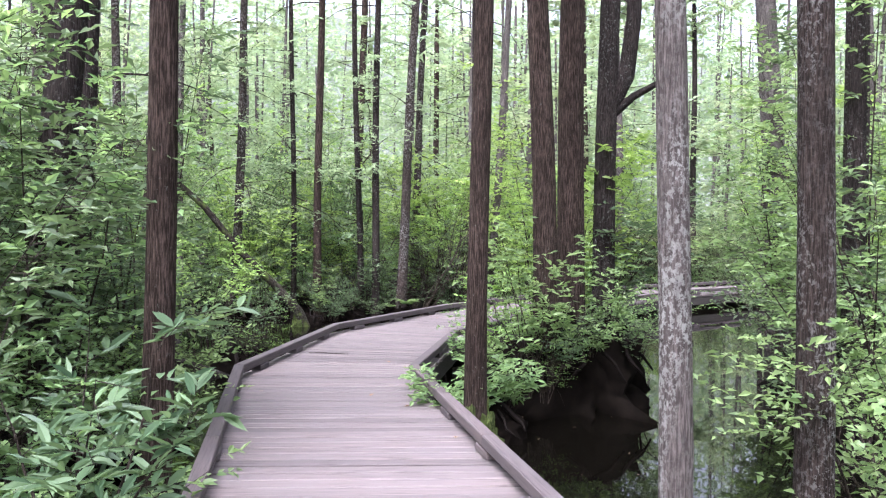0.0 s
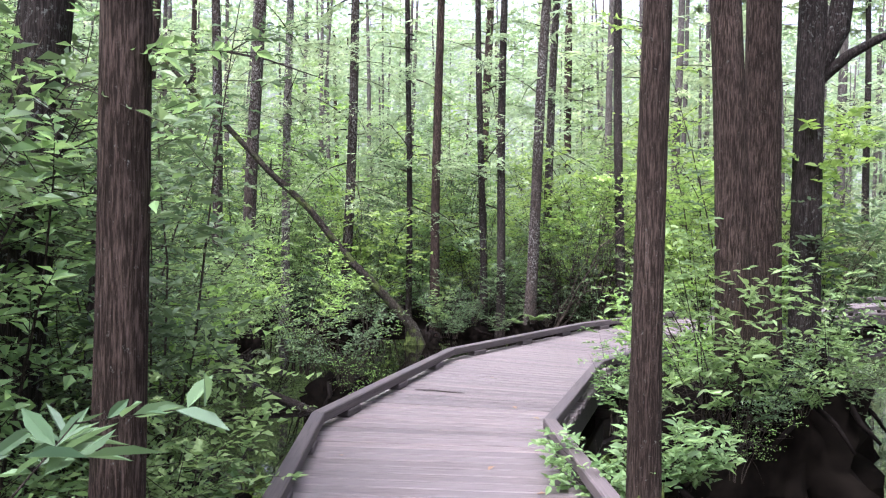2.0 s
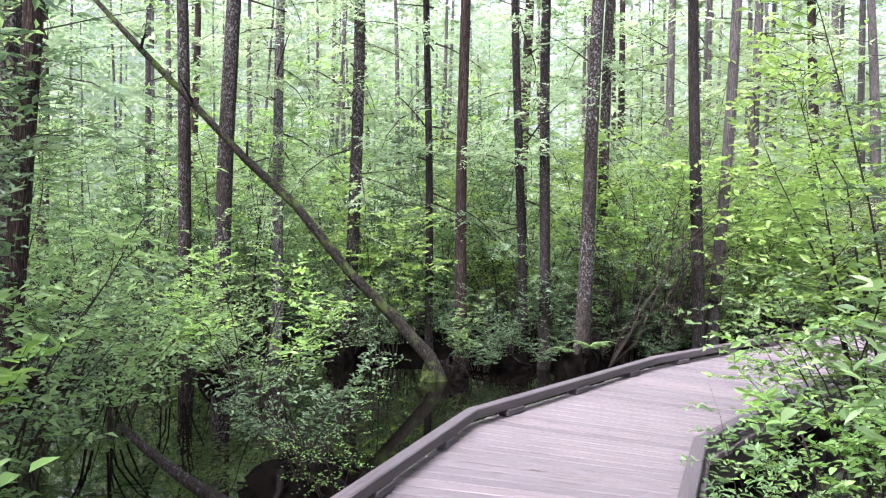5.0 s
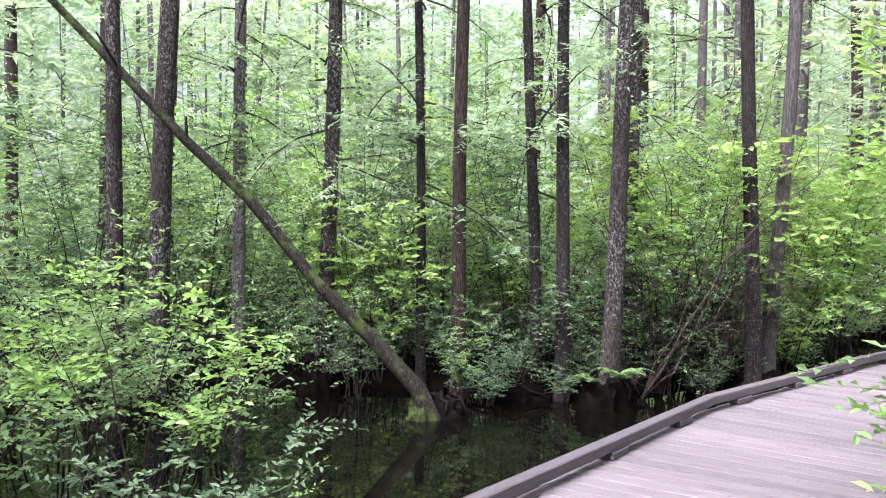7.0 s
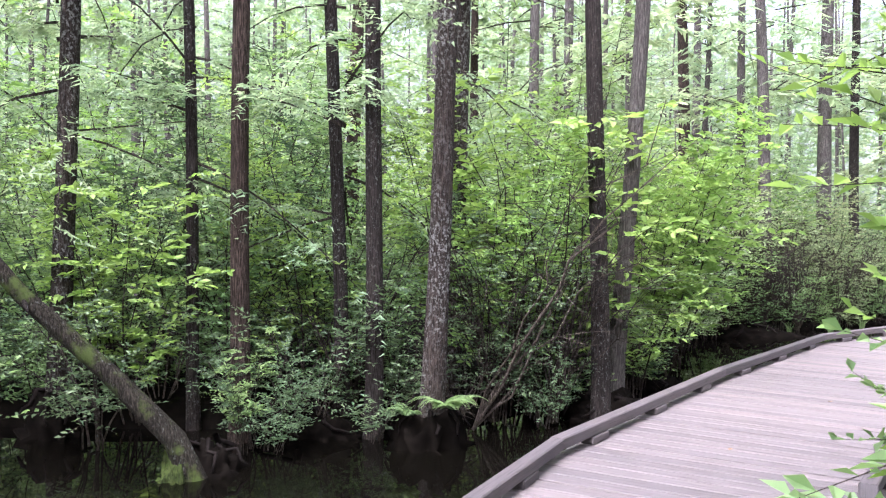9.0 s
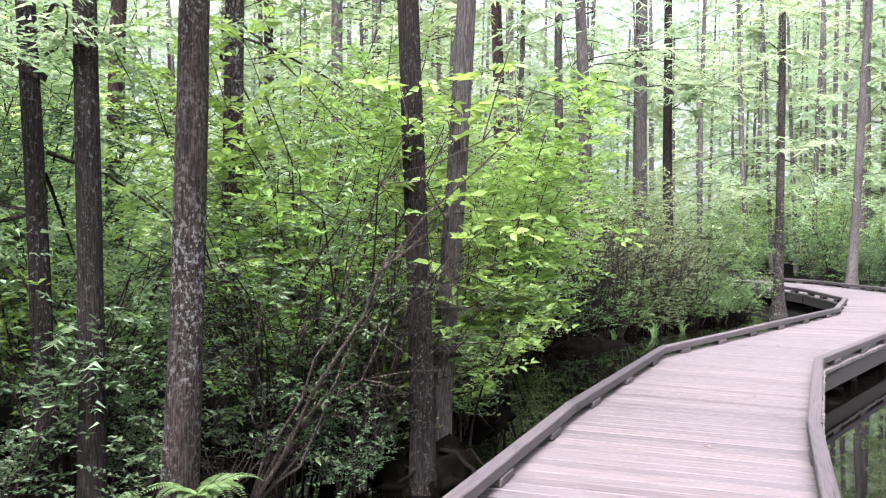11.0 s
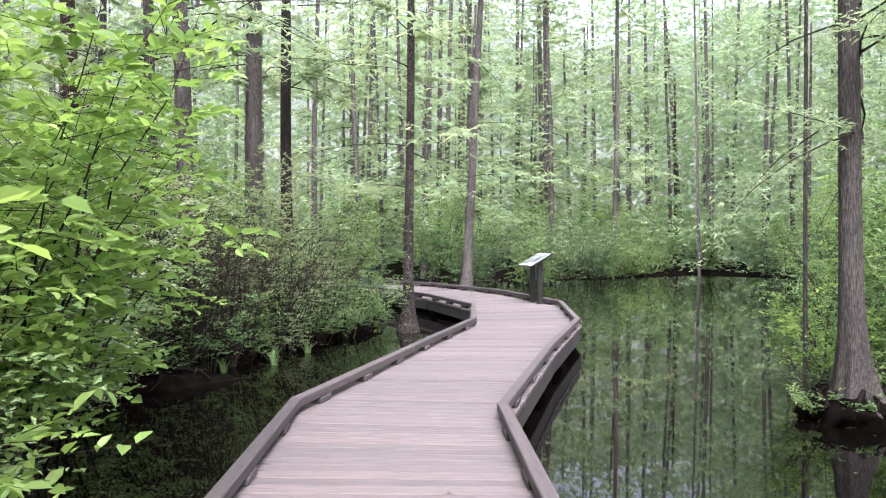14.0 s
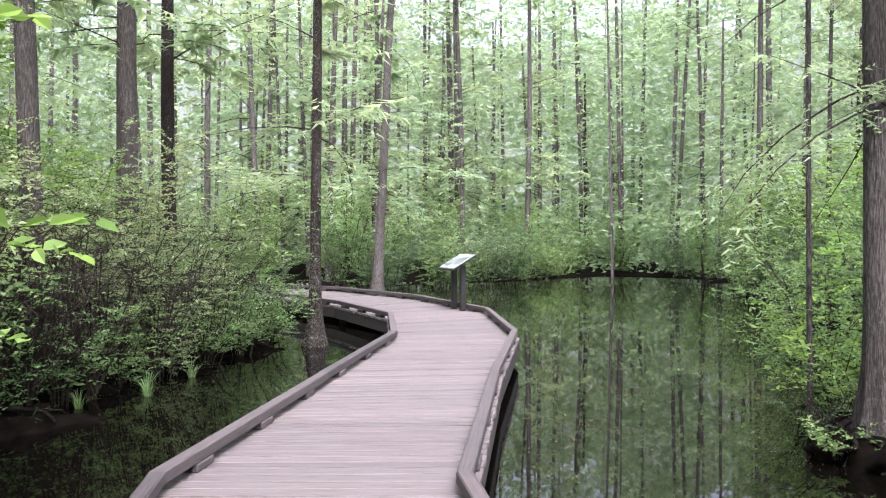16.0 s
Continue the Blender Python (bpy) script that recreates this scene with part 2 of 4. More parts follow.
# ---- plan ----
WATER_Z = -0.36
LEFT = [(-0.9, -5.0), (-0.9, 2.4), (-1.89, 7.75), (-1.45, 11.25), (0.03, 14.45), (1.98, 17.35), (4.25, 20.32), (6.98, 22.44), (9.9, 24.68), (11.8, 26.9), (12.9, 29.8), (13.5, 33.2), (13.2, 37.5), (11.5, 42.0)]
RIGHT = [(0.85, -5.0), (0.86, 2.5), (-0.26, 7.9), (0.17, 10.75), (1.55, 13.55), (3.4, 16.35), (5.46, 19.12), (8.3, 21.4), (11.25, 23.62), (13.77, 26.4), (15.3, 30.0), (15.9, 33.6), (15.4, 38.0), (13.5, 43.0)]
MID = [((a[0] + c[0]) / 2, (a[1] + c[1]) / 2) for a, c in zip(LEFT, RIGHT)]
BANK = [(-5.2, 8.8), (-6.6, 13.0), (-5.6, 16.4), (-3.2, 16.6), (-1.5, 16.1), (0.9, 18.3), (1.8, 19.6), (4.3, 24.6), (8.0, 26.8), (10.4, 28.2), (11.6, 30.0)]
POND = [(0.9, 4.6), (2.7, 5.6), (4.2, 11.0), (6.3, 15.0), (8.6, 16.0), (10.4, 16.9), (11.0, 18.6), (14.2, 20.0), (22.5, 24.5), (36.0, 34.0), (34.0, 39.5), (27.0, 38.6), (19.5, 36.0), (16.8, 31.0), (14.0, 26.5), (11.0, 23.5), (5.4, 19.0), (3.0, 16.0), (1.2, 12.6), (1.0, 10.0)]
CHANNEL = LEFT[2:11] + BANK[::-1]


def inside(x, y, poly):
    hit = False
    for (x0, y0), (x1, y1) in zip(poly, poly[1:] + poly[:1]):
        if (y0 > y) != (y1 > y) and x < (x1 - x0) * (y - y0) / (y1 - y0) + x0:
            hit = not hit
    return hit


def off_deck(x, y):
    best = 1e9
    for (x0, y0), (x1, y1) in zip(MID, MID[1:]):
        dx, dy = x1 - x0, y1 - y0
        s = max(0, min(1, ((x - x0) * dx + (y - y0) * dy) / (dx * dx + dy * dy)))
        best = min(best, math.hypot(x - x0 - s * dx, y - y0 - s * dy))
    return best


def wet(x, y):
    return inside(x, y, POND) or inside(x, y, CHANNEL)


def ground_height(x, y):
    rough = 0.22 * noise.noise((x * 0.35, y * 0.35, 0.3)) + 0.1 * noise.noise((x * 1.1, y * 1.1, 4.0))
    near = off_deck(x, y)
    low = -0.78 if wet(x, y) or near < 2.2 else -0.24
    return low + rough * (0.55 if near > 2 else 0.3)


# ---- ground and water ----
def grid_axis(lo, hi, a, c, fine, coarse):
    v, x = [], lo
    while x < hi:
        v.append(x)
        x += fine if a < x < c else coarse
    return v + [hi]


xs = [-1500, -500, -150] + grid_axis(-60, 70, -9, 22, 0.7, 4.0) + [160, 500, 1500]
ys = [-1500, -500, -150] + grid_axis(-40, 90, -3, 36, 0.7, 4.0) + [180, 500, 1500]
gv = [(x, y, ground_height(x, y)) for y in ys for x in xs]
gf = [(j * len(xs) + i, j * len(xs) + i + 1, (j + 1) * len(xs) + i + 1, (j + 1) * len(xs) + i) for j in range(len(ys) - 1) for i in range(len(xs) - 1)]
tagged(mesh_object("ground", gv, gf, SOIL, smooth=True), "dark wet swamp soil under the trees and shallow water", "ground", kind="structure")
tagged(mesh_object("water", [(-1500, -1500, WATER_Z), (1500, -1500, WATER_Z), (1500, 1500, WATER_Z), (-1500, 1500, WATER_Z)], [(0, 1, 2, 3)], WATER), "still black tannin-stained swamp water mirroring the trees", "water", kind="structure")

# ---- boardwalk ----
boardwalk = group_root("boardwalk", "weathered pinkish-grey wooden boardwalk with low curbs over black water", "boardwalk", kind="structure")


def beam(name, a, c, wide, high, z, material, parent, overlap=0.0):
    a, c = Vector((*a, z)), Vector((*c, z))
    d = c - a
    bm = box(d.length + overlap, wide, high, bevel=0.008)
    for v in bm.verts:
        v.co.y += 0.004 * math.sin(v.co.x * 2.3)
    ob = part(name, bm, material, parent)
    ob.matrix_basis = Matrix.LocRotScale((a + c) / 2, Euler((0, 0, math.atan2(d.y, d.x))), None)
    return ob


CURB_W = 0.092
for edge, out in ((LEFT, 1), (RIGHT, -1)):
    for (a, c) in zip(edge, edge[1:]):
        d = Vector((c[0] - a[0], c[1] - a[1]))
        pieces = max(1, round(d.length / 3.6))
        u = d.normalized()
        n = Vector((-u.y, u.x)) * out
        for k in range(pieces):
            p, q = Vector(a) + d * (k / pieces), Vector(a) + d * ((k + 1) / pieces)
            end = 0.035 if k == pieces - 1 else -0.006
            beam("curb_rail", p, q + u * end * 0.5, CURB_W, 0.076, 0.093 + random.uniform(-0.002, 0.002), BEAM, boardwalk)
        blocks = max(2, round(d.length / 1.15))
        for k in range(blocks):
            p = Vector(a) + d * ((k + 0.5) / blocks)
            beam("curb_block", p - u * 0.13, p + u * 0.13, 0.102, 0.054, 0.028, BEAM, boardwalk)
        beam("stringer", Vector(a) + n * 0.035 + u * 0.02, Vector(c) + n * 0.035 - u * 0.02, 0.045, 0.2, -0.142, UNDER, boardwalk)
        posts = max(1, round(d.length / 2.2))
        for k in range(posts):
            p = Vector(a) + d * (k / posts) - n * 0.11
            bm = bmesh.new()
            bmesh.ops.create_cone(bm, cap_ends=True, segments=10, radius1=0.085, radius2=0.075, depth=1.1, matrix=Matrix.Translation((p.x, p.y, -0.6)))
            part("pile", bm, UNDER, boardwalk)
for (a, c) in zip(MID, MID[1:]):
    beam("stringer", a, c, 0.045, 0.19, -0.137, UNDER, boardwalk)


def plank(l0, l1, r0, r1):
    """One deck board between two points on the left and two on the right edge."""
    corners = [Vector((*p, 0)) for p in (l0, r0, r1, l1)]
    mid = sum(corners, Vector()) / 4
    along = ((corners[1] + corners[2]) - (corners[0] + corners[3])).normalized()
    turn = math.atan2(along.y, along.x)
    inv = Matrix.Rotation(-turn, 3, "Z")
    loc = [inv @ (p - mid) for p in corners]
    gap, ch, th = 0.0032 + 0.015 * random.random() ** 4, 0.005, 0.038
    sx, sy = (-1, 1, 1, -1), (-1, -1, 1, 1)
    ext = random.uniform(0.06, 0.075)
    v = []
    for z, inset in ((0, ch), (-ch, 0), (-th, 0)):
        for p, kx, ky in zip(loc, sx, sy):
            v.append((p.x + kx * (ext - inset), p.y - ky * (gap + inset), z))
    f = [(0, 1, 2, 3)]
    for r in (0, 4):
        f += [(r + (k + 1) % 4, r + k, r + 4 + k, r + 4 + (k + 1) % 4) for k in range(4)]
    ob = mesh_object("plank", v, f, DECK, boardwalk)
    ob.matrix_basis = pose(mid.x, mid.y, random.uniform(-0.0025, 0.0015), random.uniform(-0.5, 0.5), random.uniform(-0.12, 0.12), math.degrees(turn))


for la, lc, ra, rc in zip(LEFT, LEFT[1:], RIGHT, RIGHT[1:]):
    la, lc, ra, rc = (Vector(p) for p in (la, lc, ra, rc))
    n = max(1, round(((lc - la).length + (rc - ra).length) / 2 / 0.142))
    for k in range(n):
        plank(la.lerp(lc, k / n), la.lerp(lc, (k + 1) / n), ra.lerp(rc, k / n), ra.lerp(rc, (k + 1) / n))

# ---- trees ----
def trunk_shape(rng, r, height, lean, sides=14, rings=26, flare=0.6, flutes=5, wobble=0.03):
    verts, faces = [], []
    ph, ph2 = rng.uniform(0, 6.28), rng.uniform(0, 6.28)
    zs = [0.0, 0.08, 0.18, 0.3, 0.45, 0.65, 0.9, 1.2] + [1.2 + (height - 1.2) * (i / (rings - 8)) for i in range(1, rings - 7)]
    for z in zs:
        s = z / 10.4
        cx = lean[0] * s + wobble * math.sin(z * 0.9 + ph) * min(z, 1) * 0.6
        cy = lean[1] * s + wobble * math.sin(z * 0.7 + ph2) * min(z, 1) * 0.6
        rad = r * max(0.25, 1.06 - 0.045 * z) * (1 + flare * math.exp(-z / 0.38))
        for k in range(sides):
            w = 2 * math.pi * k / sides
            g = 1 + 0.16 * flare * math.cos(flutes * w + ph) * math.exp(-z / 0.5) + 0.05 * noise.noise((math.cos(w) * 1.5 + ph, math.sin(w) * 1.5, z * 2.2))
            verts.append((cx + math.cos(w) * rad * g, cy + math.sin(w) * rad * g, z))
    for i in range(len(zs) - 1):
        for k in range(sides):
            q = i * sides
            faces.append((q + k, q + (k + 1) % sides, q + sides + (k + 1) % sides, q + sides + k))
    return verts, faces


def spray_limbs(rng, low, high, count, reach, leaves, size, tilt=0.3):
    """Limbs with flat feathery sprays: the tube mesh and the leaves' points."""
    verts, faces, P, D, L = [], [], [], [], []
    for i in range(count):
        z = low + (high - low) * rng.uniform(0, 1) ** 1.1
        a = rng.uniform(0, 2 * math.pi)
        ln_ = reach * rng.uniform(0.35, 1.2) * (1.15 - 0.5 * (z - low) / max(high - low, 0.1))
        way = Vector((math.cos(a), math.sin(a), rng.uniform(-tilt, tilt * 2.2)))
        bend = Vector((rng.normal(0, 0.3), rng.normal(0, 0.3), rng.normal(-0.25, 0.18)))
        pts = [Vector((0, 0, z)) + way * ln_ * s + bend * ln_ * s * s for s in (0, 0.2, 0.45, 0.7, 1.0)]
        tube(verts, faces, pts, [0.016, 0.012, 0.009, 0.006, 0.002], 3, False)
        if rng.uniform() < 0.15:
            continue
        side = way.cross(Z).normalized()
        for s in rng.uniform(0.2, 1.0, leaves // 12):
            j = min(3, int(s * 4))
            p = pts[j].lerp(pts[j + 1], s * 4 - j)
            sg = 1 if rng.uniform() < 0.5 else -1
            tw = (way * rng.uniform(0.2, 0.9) + side * sg * rng.uniform(0.3, 1.0) + Z * rng.normal(-0.15, 0.2)).normalized()
            tl = ln_ * rng.uniform(0.15, 0.4)
            cr = tw.cross(Z).normalized()
            for k in range(12):
                q = p + tw * tl * (k + rng.uniform(0, 1)) / 12
                dirn = tw * 0.5 + cr * (1 if k % 2 else -1) * rng.uniform(0.4, 1.2) + Z * rng.normal(-0.1, 0.25)
                P.append(q), D.append(dirn), L.append(size * rng.uniform(0.6, 1.3))
    return verts, faces, P, D, L


def make_crown(root, kind, rng):
    """Limbs and foliage for a tree, as two parts under it."""
    low, high, count, reach, leaves, size, mat = kind
    v, f, P, D, L = spray_limbs(rng, low, high, count, reach, leaves, size)
    limbs = mesh_object("branchwork", v, f, TWIG, root)
    L = np.array(L)
    fol = leaf_object("crown", P, D, L, L * (0.3 if mat is LEAF_FEATHER else 0.45), mat, root, rng, fold=0.1, flat=0.9, shape="needle" if mat is LEAF_FEATHER else "diamond")
    return limbs.data, fol.data


CROWNS = []


def add_crown(root, index, lift, turn, scale=1.0):
    for name, data in zip(("branchwork", "crown"), CROWNS[index]):
        ob = tagged(new(name, data), kind="stuff")
        ob.parent = root
        ob.matrix_basis = Matrix.LocRotScale((0, 0, lift), Euler((0, 0, turn)), (scale, scale, scale))


crng = np.random.default_rng(5)
holder = new("crown_source")
for kind in [(4.0, 13.5, 30, 2.3, 108, 0.2, LEAF_FEATHER), (1.8, 12.0, 34, 2.2, 108, 0.18, LEAF_FEATHER), (2.6, 13.0, 28, 2.6, 132, 0.2, LEAF_FEATHER), (2.4, 12.0, 26, 2.0, 72, 0.13, LEAF_MID), (1.9, 9.0, 26, 1.8, 360, 0.07, LEAF_FEATHER), (6.5, 13.5, 16, 1.5, 48, 0.16, LEAF_FEATHER)]:
    CROWNS.append(make_crown(holder, kind, crng))
for ob in list(holder.children) + [holder]:
    bpy.data.objects.remove(ob)

tree_rng = np.random.default_rng(11)
TREE_SPOTS = []


def tree(x, y, lx, ly, r, material, label, height=14.0, flare=0.6, crown=0, lift=2.5, fine=False, flutes=5, z=None):
    root = group_root("tree", label, "tree", "swamp trees", m=pose(x, y, -0.75 if z is None else z))
    sides, rings = (28, 44) if fine else (14, 26)
    v, f = trunk_shape(tree_rng, r, height, (lx, ly), sides, rings, flare, flutes)
    mesh_object("trunk", v, f, material, root, smooth=True)
    if crown is not None:
        add_crown(root, crown, lift, tree_rng.uniform(0, 6.28))
    TREE_SPOTS.append((x, y))
    return root


RED = "tall reddish-brown cypress trunk with stringy bark"
LICH = "slender tree trunk covered in pale grey lichen"
SPOT = "dark tree trunk spotted with grey lichen beside the boardwalk"
GREY = "straight grey-brown swamp tree in the woods"
tree(1.06, 3.72, -0.19, 0.05, 0.074, BARK_LICHEN, LICH, fine=True, flare=0.25, crown=5, lift=0)
tree(1.96, 4.32, -0.15, 0.06, 0.098, BARK_SPOTTED, SPOT, fine=True, flare=0.35, crown=5, lift=0)
tree(-1.57, 4.44, 0.22, 0.08, 0.082, BARK_RED, "dark brown cypress trunk standing close beside the curb", fine=True, flare=0.3, crown=5, lift=0)
tree(0.295, 6.66, -0.03, 0.0, 0.084, BARK_RED, "straight reddish cypress trunk with a mossy foot by the curb", fine=True, flare=0.9, crown=5, lift=0)
tree(-2.77, 5.52, 0.67, 0.32, 0.13, BARK_DARK, "thick mossy brown trunk with peeling bark", fine=True, crown=5, lift=0)
tree(-3.05, 6.85, 0.25, 0.11, 0.092, BARK_DARK, SPOT, crown=5, lift=0)
tree(1.10, 8.38, -0.45, 0.05, 0.125, BARK_RED, RED, fine=True, flare=1.0, flutes=7, crown=5, lift=0)
tree(1.41, 9.19, -0.03, 0.0, 0.155, BARK_RED, RED, fine=True, flare=1.0, flutes=7, crown=5, lift=0)
fork = tree(1.85, 9.59, 0.05, -0.01, 0.132, BARK_DARK, "forked dark cypress with a broken side limb", fine=True, flare=0.8, crown=5, lift=0)
fv, ff = [], []
tube(fv, ff, [(0.02, 0, 3.55), (0.22, 0, 3.95), (0.3, 0.02, 4.6), (0.36, 0.05, 7.5), (0.4, 0.1, 11)], [0.1, 0.095, 0.085, 0.07, 0.04], 10)
mesh_object("fork", fv, ff, BARK_DARK, fork, smooth=True)
fv, ff = [], []
tube(fv, ff, [(0.05, 0, 3.5), (0.3, -0.05, 3.72), (0.55, -0.08, 3.86), (0.8, -0.1, 3.9)], [0.06, 0.045, 0.035, 0.012], 7)
mesh_object("limb", fv, ff, BARK_DARK, fork, smooth=True)
tree(5.32, 12.95, -0.59, 0.23, 0.19, BARK_GREY_HAZED, GREY, crown=5, lift=0)
tree(4.03, 8.05, -0.2, 0.1, 0.11, BARK_DARK, SPOT, crown=5, lift=0)
tree(4.6, 9.3, 0.1, 0.1, 0.09, BARK_DARK, SPOT, crown=5, lift=0)
limbed = tree(-5.0, 10.6, 0.55, 0.3, 0.085, BARK_RED, RED, crown=5, lift=0)
bv, bf = [], []
tube(bv, bf, [(0.24, 0.12, 4.1), (0.6, 0.11, 4.12), (1.15, 0.1, 4.1), (1.6, 0.06, 4.0), (2.3, 0.04, 3.76)], [0.022, 0.018, 0.014, 0.01, 0.004], 6)
tube(bv, bf, [(1.15, 0.1, 4.1), (1.45, 0.0, 4.22), (1.75, -0.05, 4.25)], [0.01, 0.007, 0.003], 5)
mesh_object("limb", bv, bf, BARK_DARK, limbed, "bare dead limb")
tree(-5.49, 11.16, 0.27, 0.19, 0.089, BARK_SPOTTED, SPOT, crown=5, lift=0)
tree(-5.29, 14.8, 0.28, 0.12, 0.108, BARK_SPOTTED, SPOT, crown=5, lift=0)
tree(-5.79, 14.93, -0.16, -0.08, 0.086, BARK_SPOTTED, SPOT, crown=5, lift=0)
tree(-5.29, 16.58, 0.1, 0.04, 0.08, BARK_LICHEN, LICH, crown=4, lift=1.2)
tree(-4.09, 16.38, 0.22, 0.08, 0.093, BARK_SPOTTED, SPOT, crown=4, lift=0.9, flare=1.0)
tree(-2.95, 16.61, -0.18, -0.04, 0.056, BARK_DARK, SPOT, crown=4, lift=0.3)
tree(-2.45, 16.2, 0.05, 0.01, 0.082, BARK_RED, RED, crown=5, lift=0)
tree(-1.62, 16.66, -0.32, -0.04, 0.064, BARK_DARK, SPOT, crown=4, lift=0.2)
tree(-1.33, 16.4, -0.02, 0.0, 0.075, BARK_DARK, SPOT, crown=5, lift=0)
tree(-0.85, 16.15, 0.42, 0.0, 0.095, BARK_SPOTTED, "dark trunk blotched with white lichen on the bank", fine=True, crown=5, lift=0, flare=0.9)
tree(-0.68, 18.2, 0.31, 0.01, 0.086, BARK_SPOTTED, SPOT, crown=4, lift=1.5)
tree(0.75, 16.95, -0.25, 0.06, 0.085, BARK_DARK, SPOT, crown=5, lift=0)
tree(0.95, 17.5, 0.55, -0.12, 0.085, BARK_GREY_HAZED, "leaning grey trunk rising from the water's edge", crown=5, lift=0, flare=0.8)
tree(2.3, 22.93, 0.12, -0.02, 0.109, BARK_GREY_HAZED, GREY, crown=0, lift=1)
tree(5.7, 27.67, -0.15, 0.05, 0.104, BARK_GREY_HAZED, GREY, crown=0, lift=1)
tree(5.57, 25.71, -0.39, 0.15, 0.128, BARK_GREY_HAZED, GREY, crown=0, lift=1)
tree(7.68, 28.21, 0.01, 0.0, 0.17, BARK_GREY_HAZED, GREY, crown=0, lift=1)
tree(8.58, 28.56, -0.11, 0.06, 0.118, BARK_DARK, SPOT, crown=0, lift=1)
tree(10.4, 27.2, 0.07, -0.05, 0.09, BARK_SPOTTED, "slim cypress with a swollen grey foot in the water", crown=2, lift=0.0, flare=1.7, flutes=6, z=-0.5)
tree(16.7, 33.0, 0.37, -0.32, 0.13, BARK_GREY_HAZED, "slim cypress with a swollen grey foot in the water", crown=2, lift=0.0, flare=2.0, flutes=6, z=-0.5)
tree(9.33, 18.14, -0.13, 0.29, 0.112, BARK_GREY_HAZED, "grey cypress with a fluted flared foot on a root island", fine=True, crown=4, lift=0.8, flare=2.4, flutes=8, z=-0.45)
tree(9.75, 18.9, 0.3, 0.2, 0.025, BARK_GREY_HAZED, SPOT, crown=5, lift=0)

# woods farther off
def beside_walk(x, y):
    """The stretch of wood in front of and around the walk; little is needed outside it."""
    return x > -5 - 0.95 * max(y - 5, 0) and not (x > 4 + 0.62 * y and y < 13 + 0.28 * x)


wood_rng = np.random.default_rng(23)
wood_kinds = [(0.12, BARK_GREY_HAZED, 0), (0.09, BARK_GREY_HAZED, 1), (0.13, BARK_GREY_HAZED, 2), (0.07, BARK_GREY_HAZED, 1), (0.1, BARK_GREY_HAZED, 3), (0.16, BARK_RED, 0)]
sources = []
tries, placed = 0, 0
while placed < 130 and tries < 20000:
    tries += 1
    x, y = wood_rng.uniform(-30, 44), wood_rng.uniform(-4, 60)
    d = off_deck(x, y)
    if d < 6.5 or d > 34 or wet(x, y) or inside(x, y, [(-6, 11), (-6, 18.5), (1.5, 18.5), (1.5, 11)]):
        continue
    if not beside_walk(x, y) and wood_rng.uniform() > 0.35:
        continue
    if any((x - a) ** 2 + (y - c) ** 2 < 1.6 ** 2 for a, c in TREE_SPOTS):
        continue
    k = int(wood_rng.integers(len(wood_kinds)))
    m = standing(x, y, -0.75, wood_rng.uniform(0, 6.28), wood_rng.uniform(0.75, 1.3), (wood_rng.normal(0, 0.025), wood_rng.normal(0, 0.025)))
    if k < len(sources):
        copy_thing(sources[k], m)
    elif k == len(sources):
        r, mat, cr = wood_kinds[k]
        root = tree(x, y, 0.1, 0.1, r, mat, GREY, crown=cr, lift=0)
        root.matrix_basis = m
        sources.append(root)
    else:
        continue
    TREE_SPOTS.append((x, y))
    placed += 1

# cypresses standing behind the pond
for k in range(44):
    s = k / 43
    if s < 0.68:
        c = Vector((17.5, 38.0)).lerp(Vector((40.0, 41.0)), (s * 7.3) % 1.0)
        x, y = c.x + wood_rng.normal(0, 1.0), c.y + wood_rng.uniform(0, 15)
    else:
        c = Vector((40.0, 37.0)).lerp(Vector((15.5, 19.0)), (s * 7.7) % 1.0)
        x, y = c.x + wood_rng.uniform(0.5, 10), c.y - wood_rng.uniform(0.5, 6)
    if wet(x, y) or any((x - a) ** 2 + (y - c_) ** 2 < 1.0 for a, c_ in TREE_SPOTS):
        continue
    copy_thing(sources[(1, 2, 3, 1)[k % 4]], standing(x, y, -0.75, wood_rng.uniform(0, 6.28), wood_rng.uniform(0.85, 1.25), (wood_rng.normal(0, 0.02), wood_rng.normal(0, 0.02))))
    TREE_SPOTS.append((x, y))

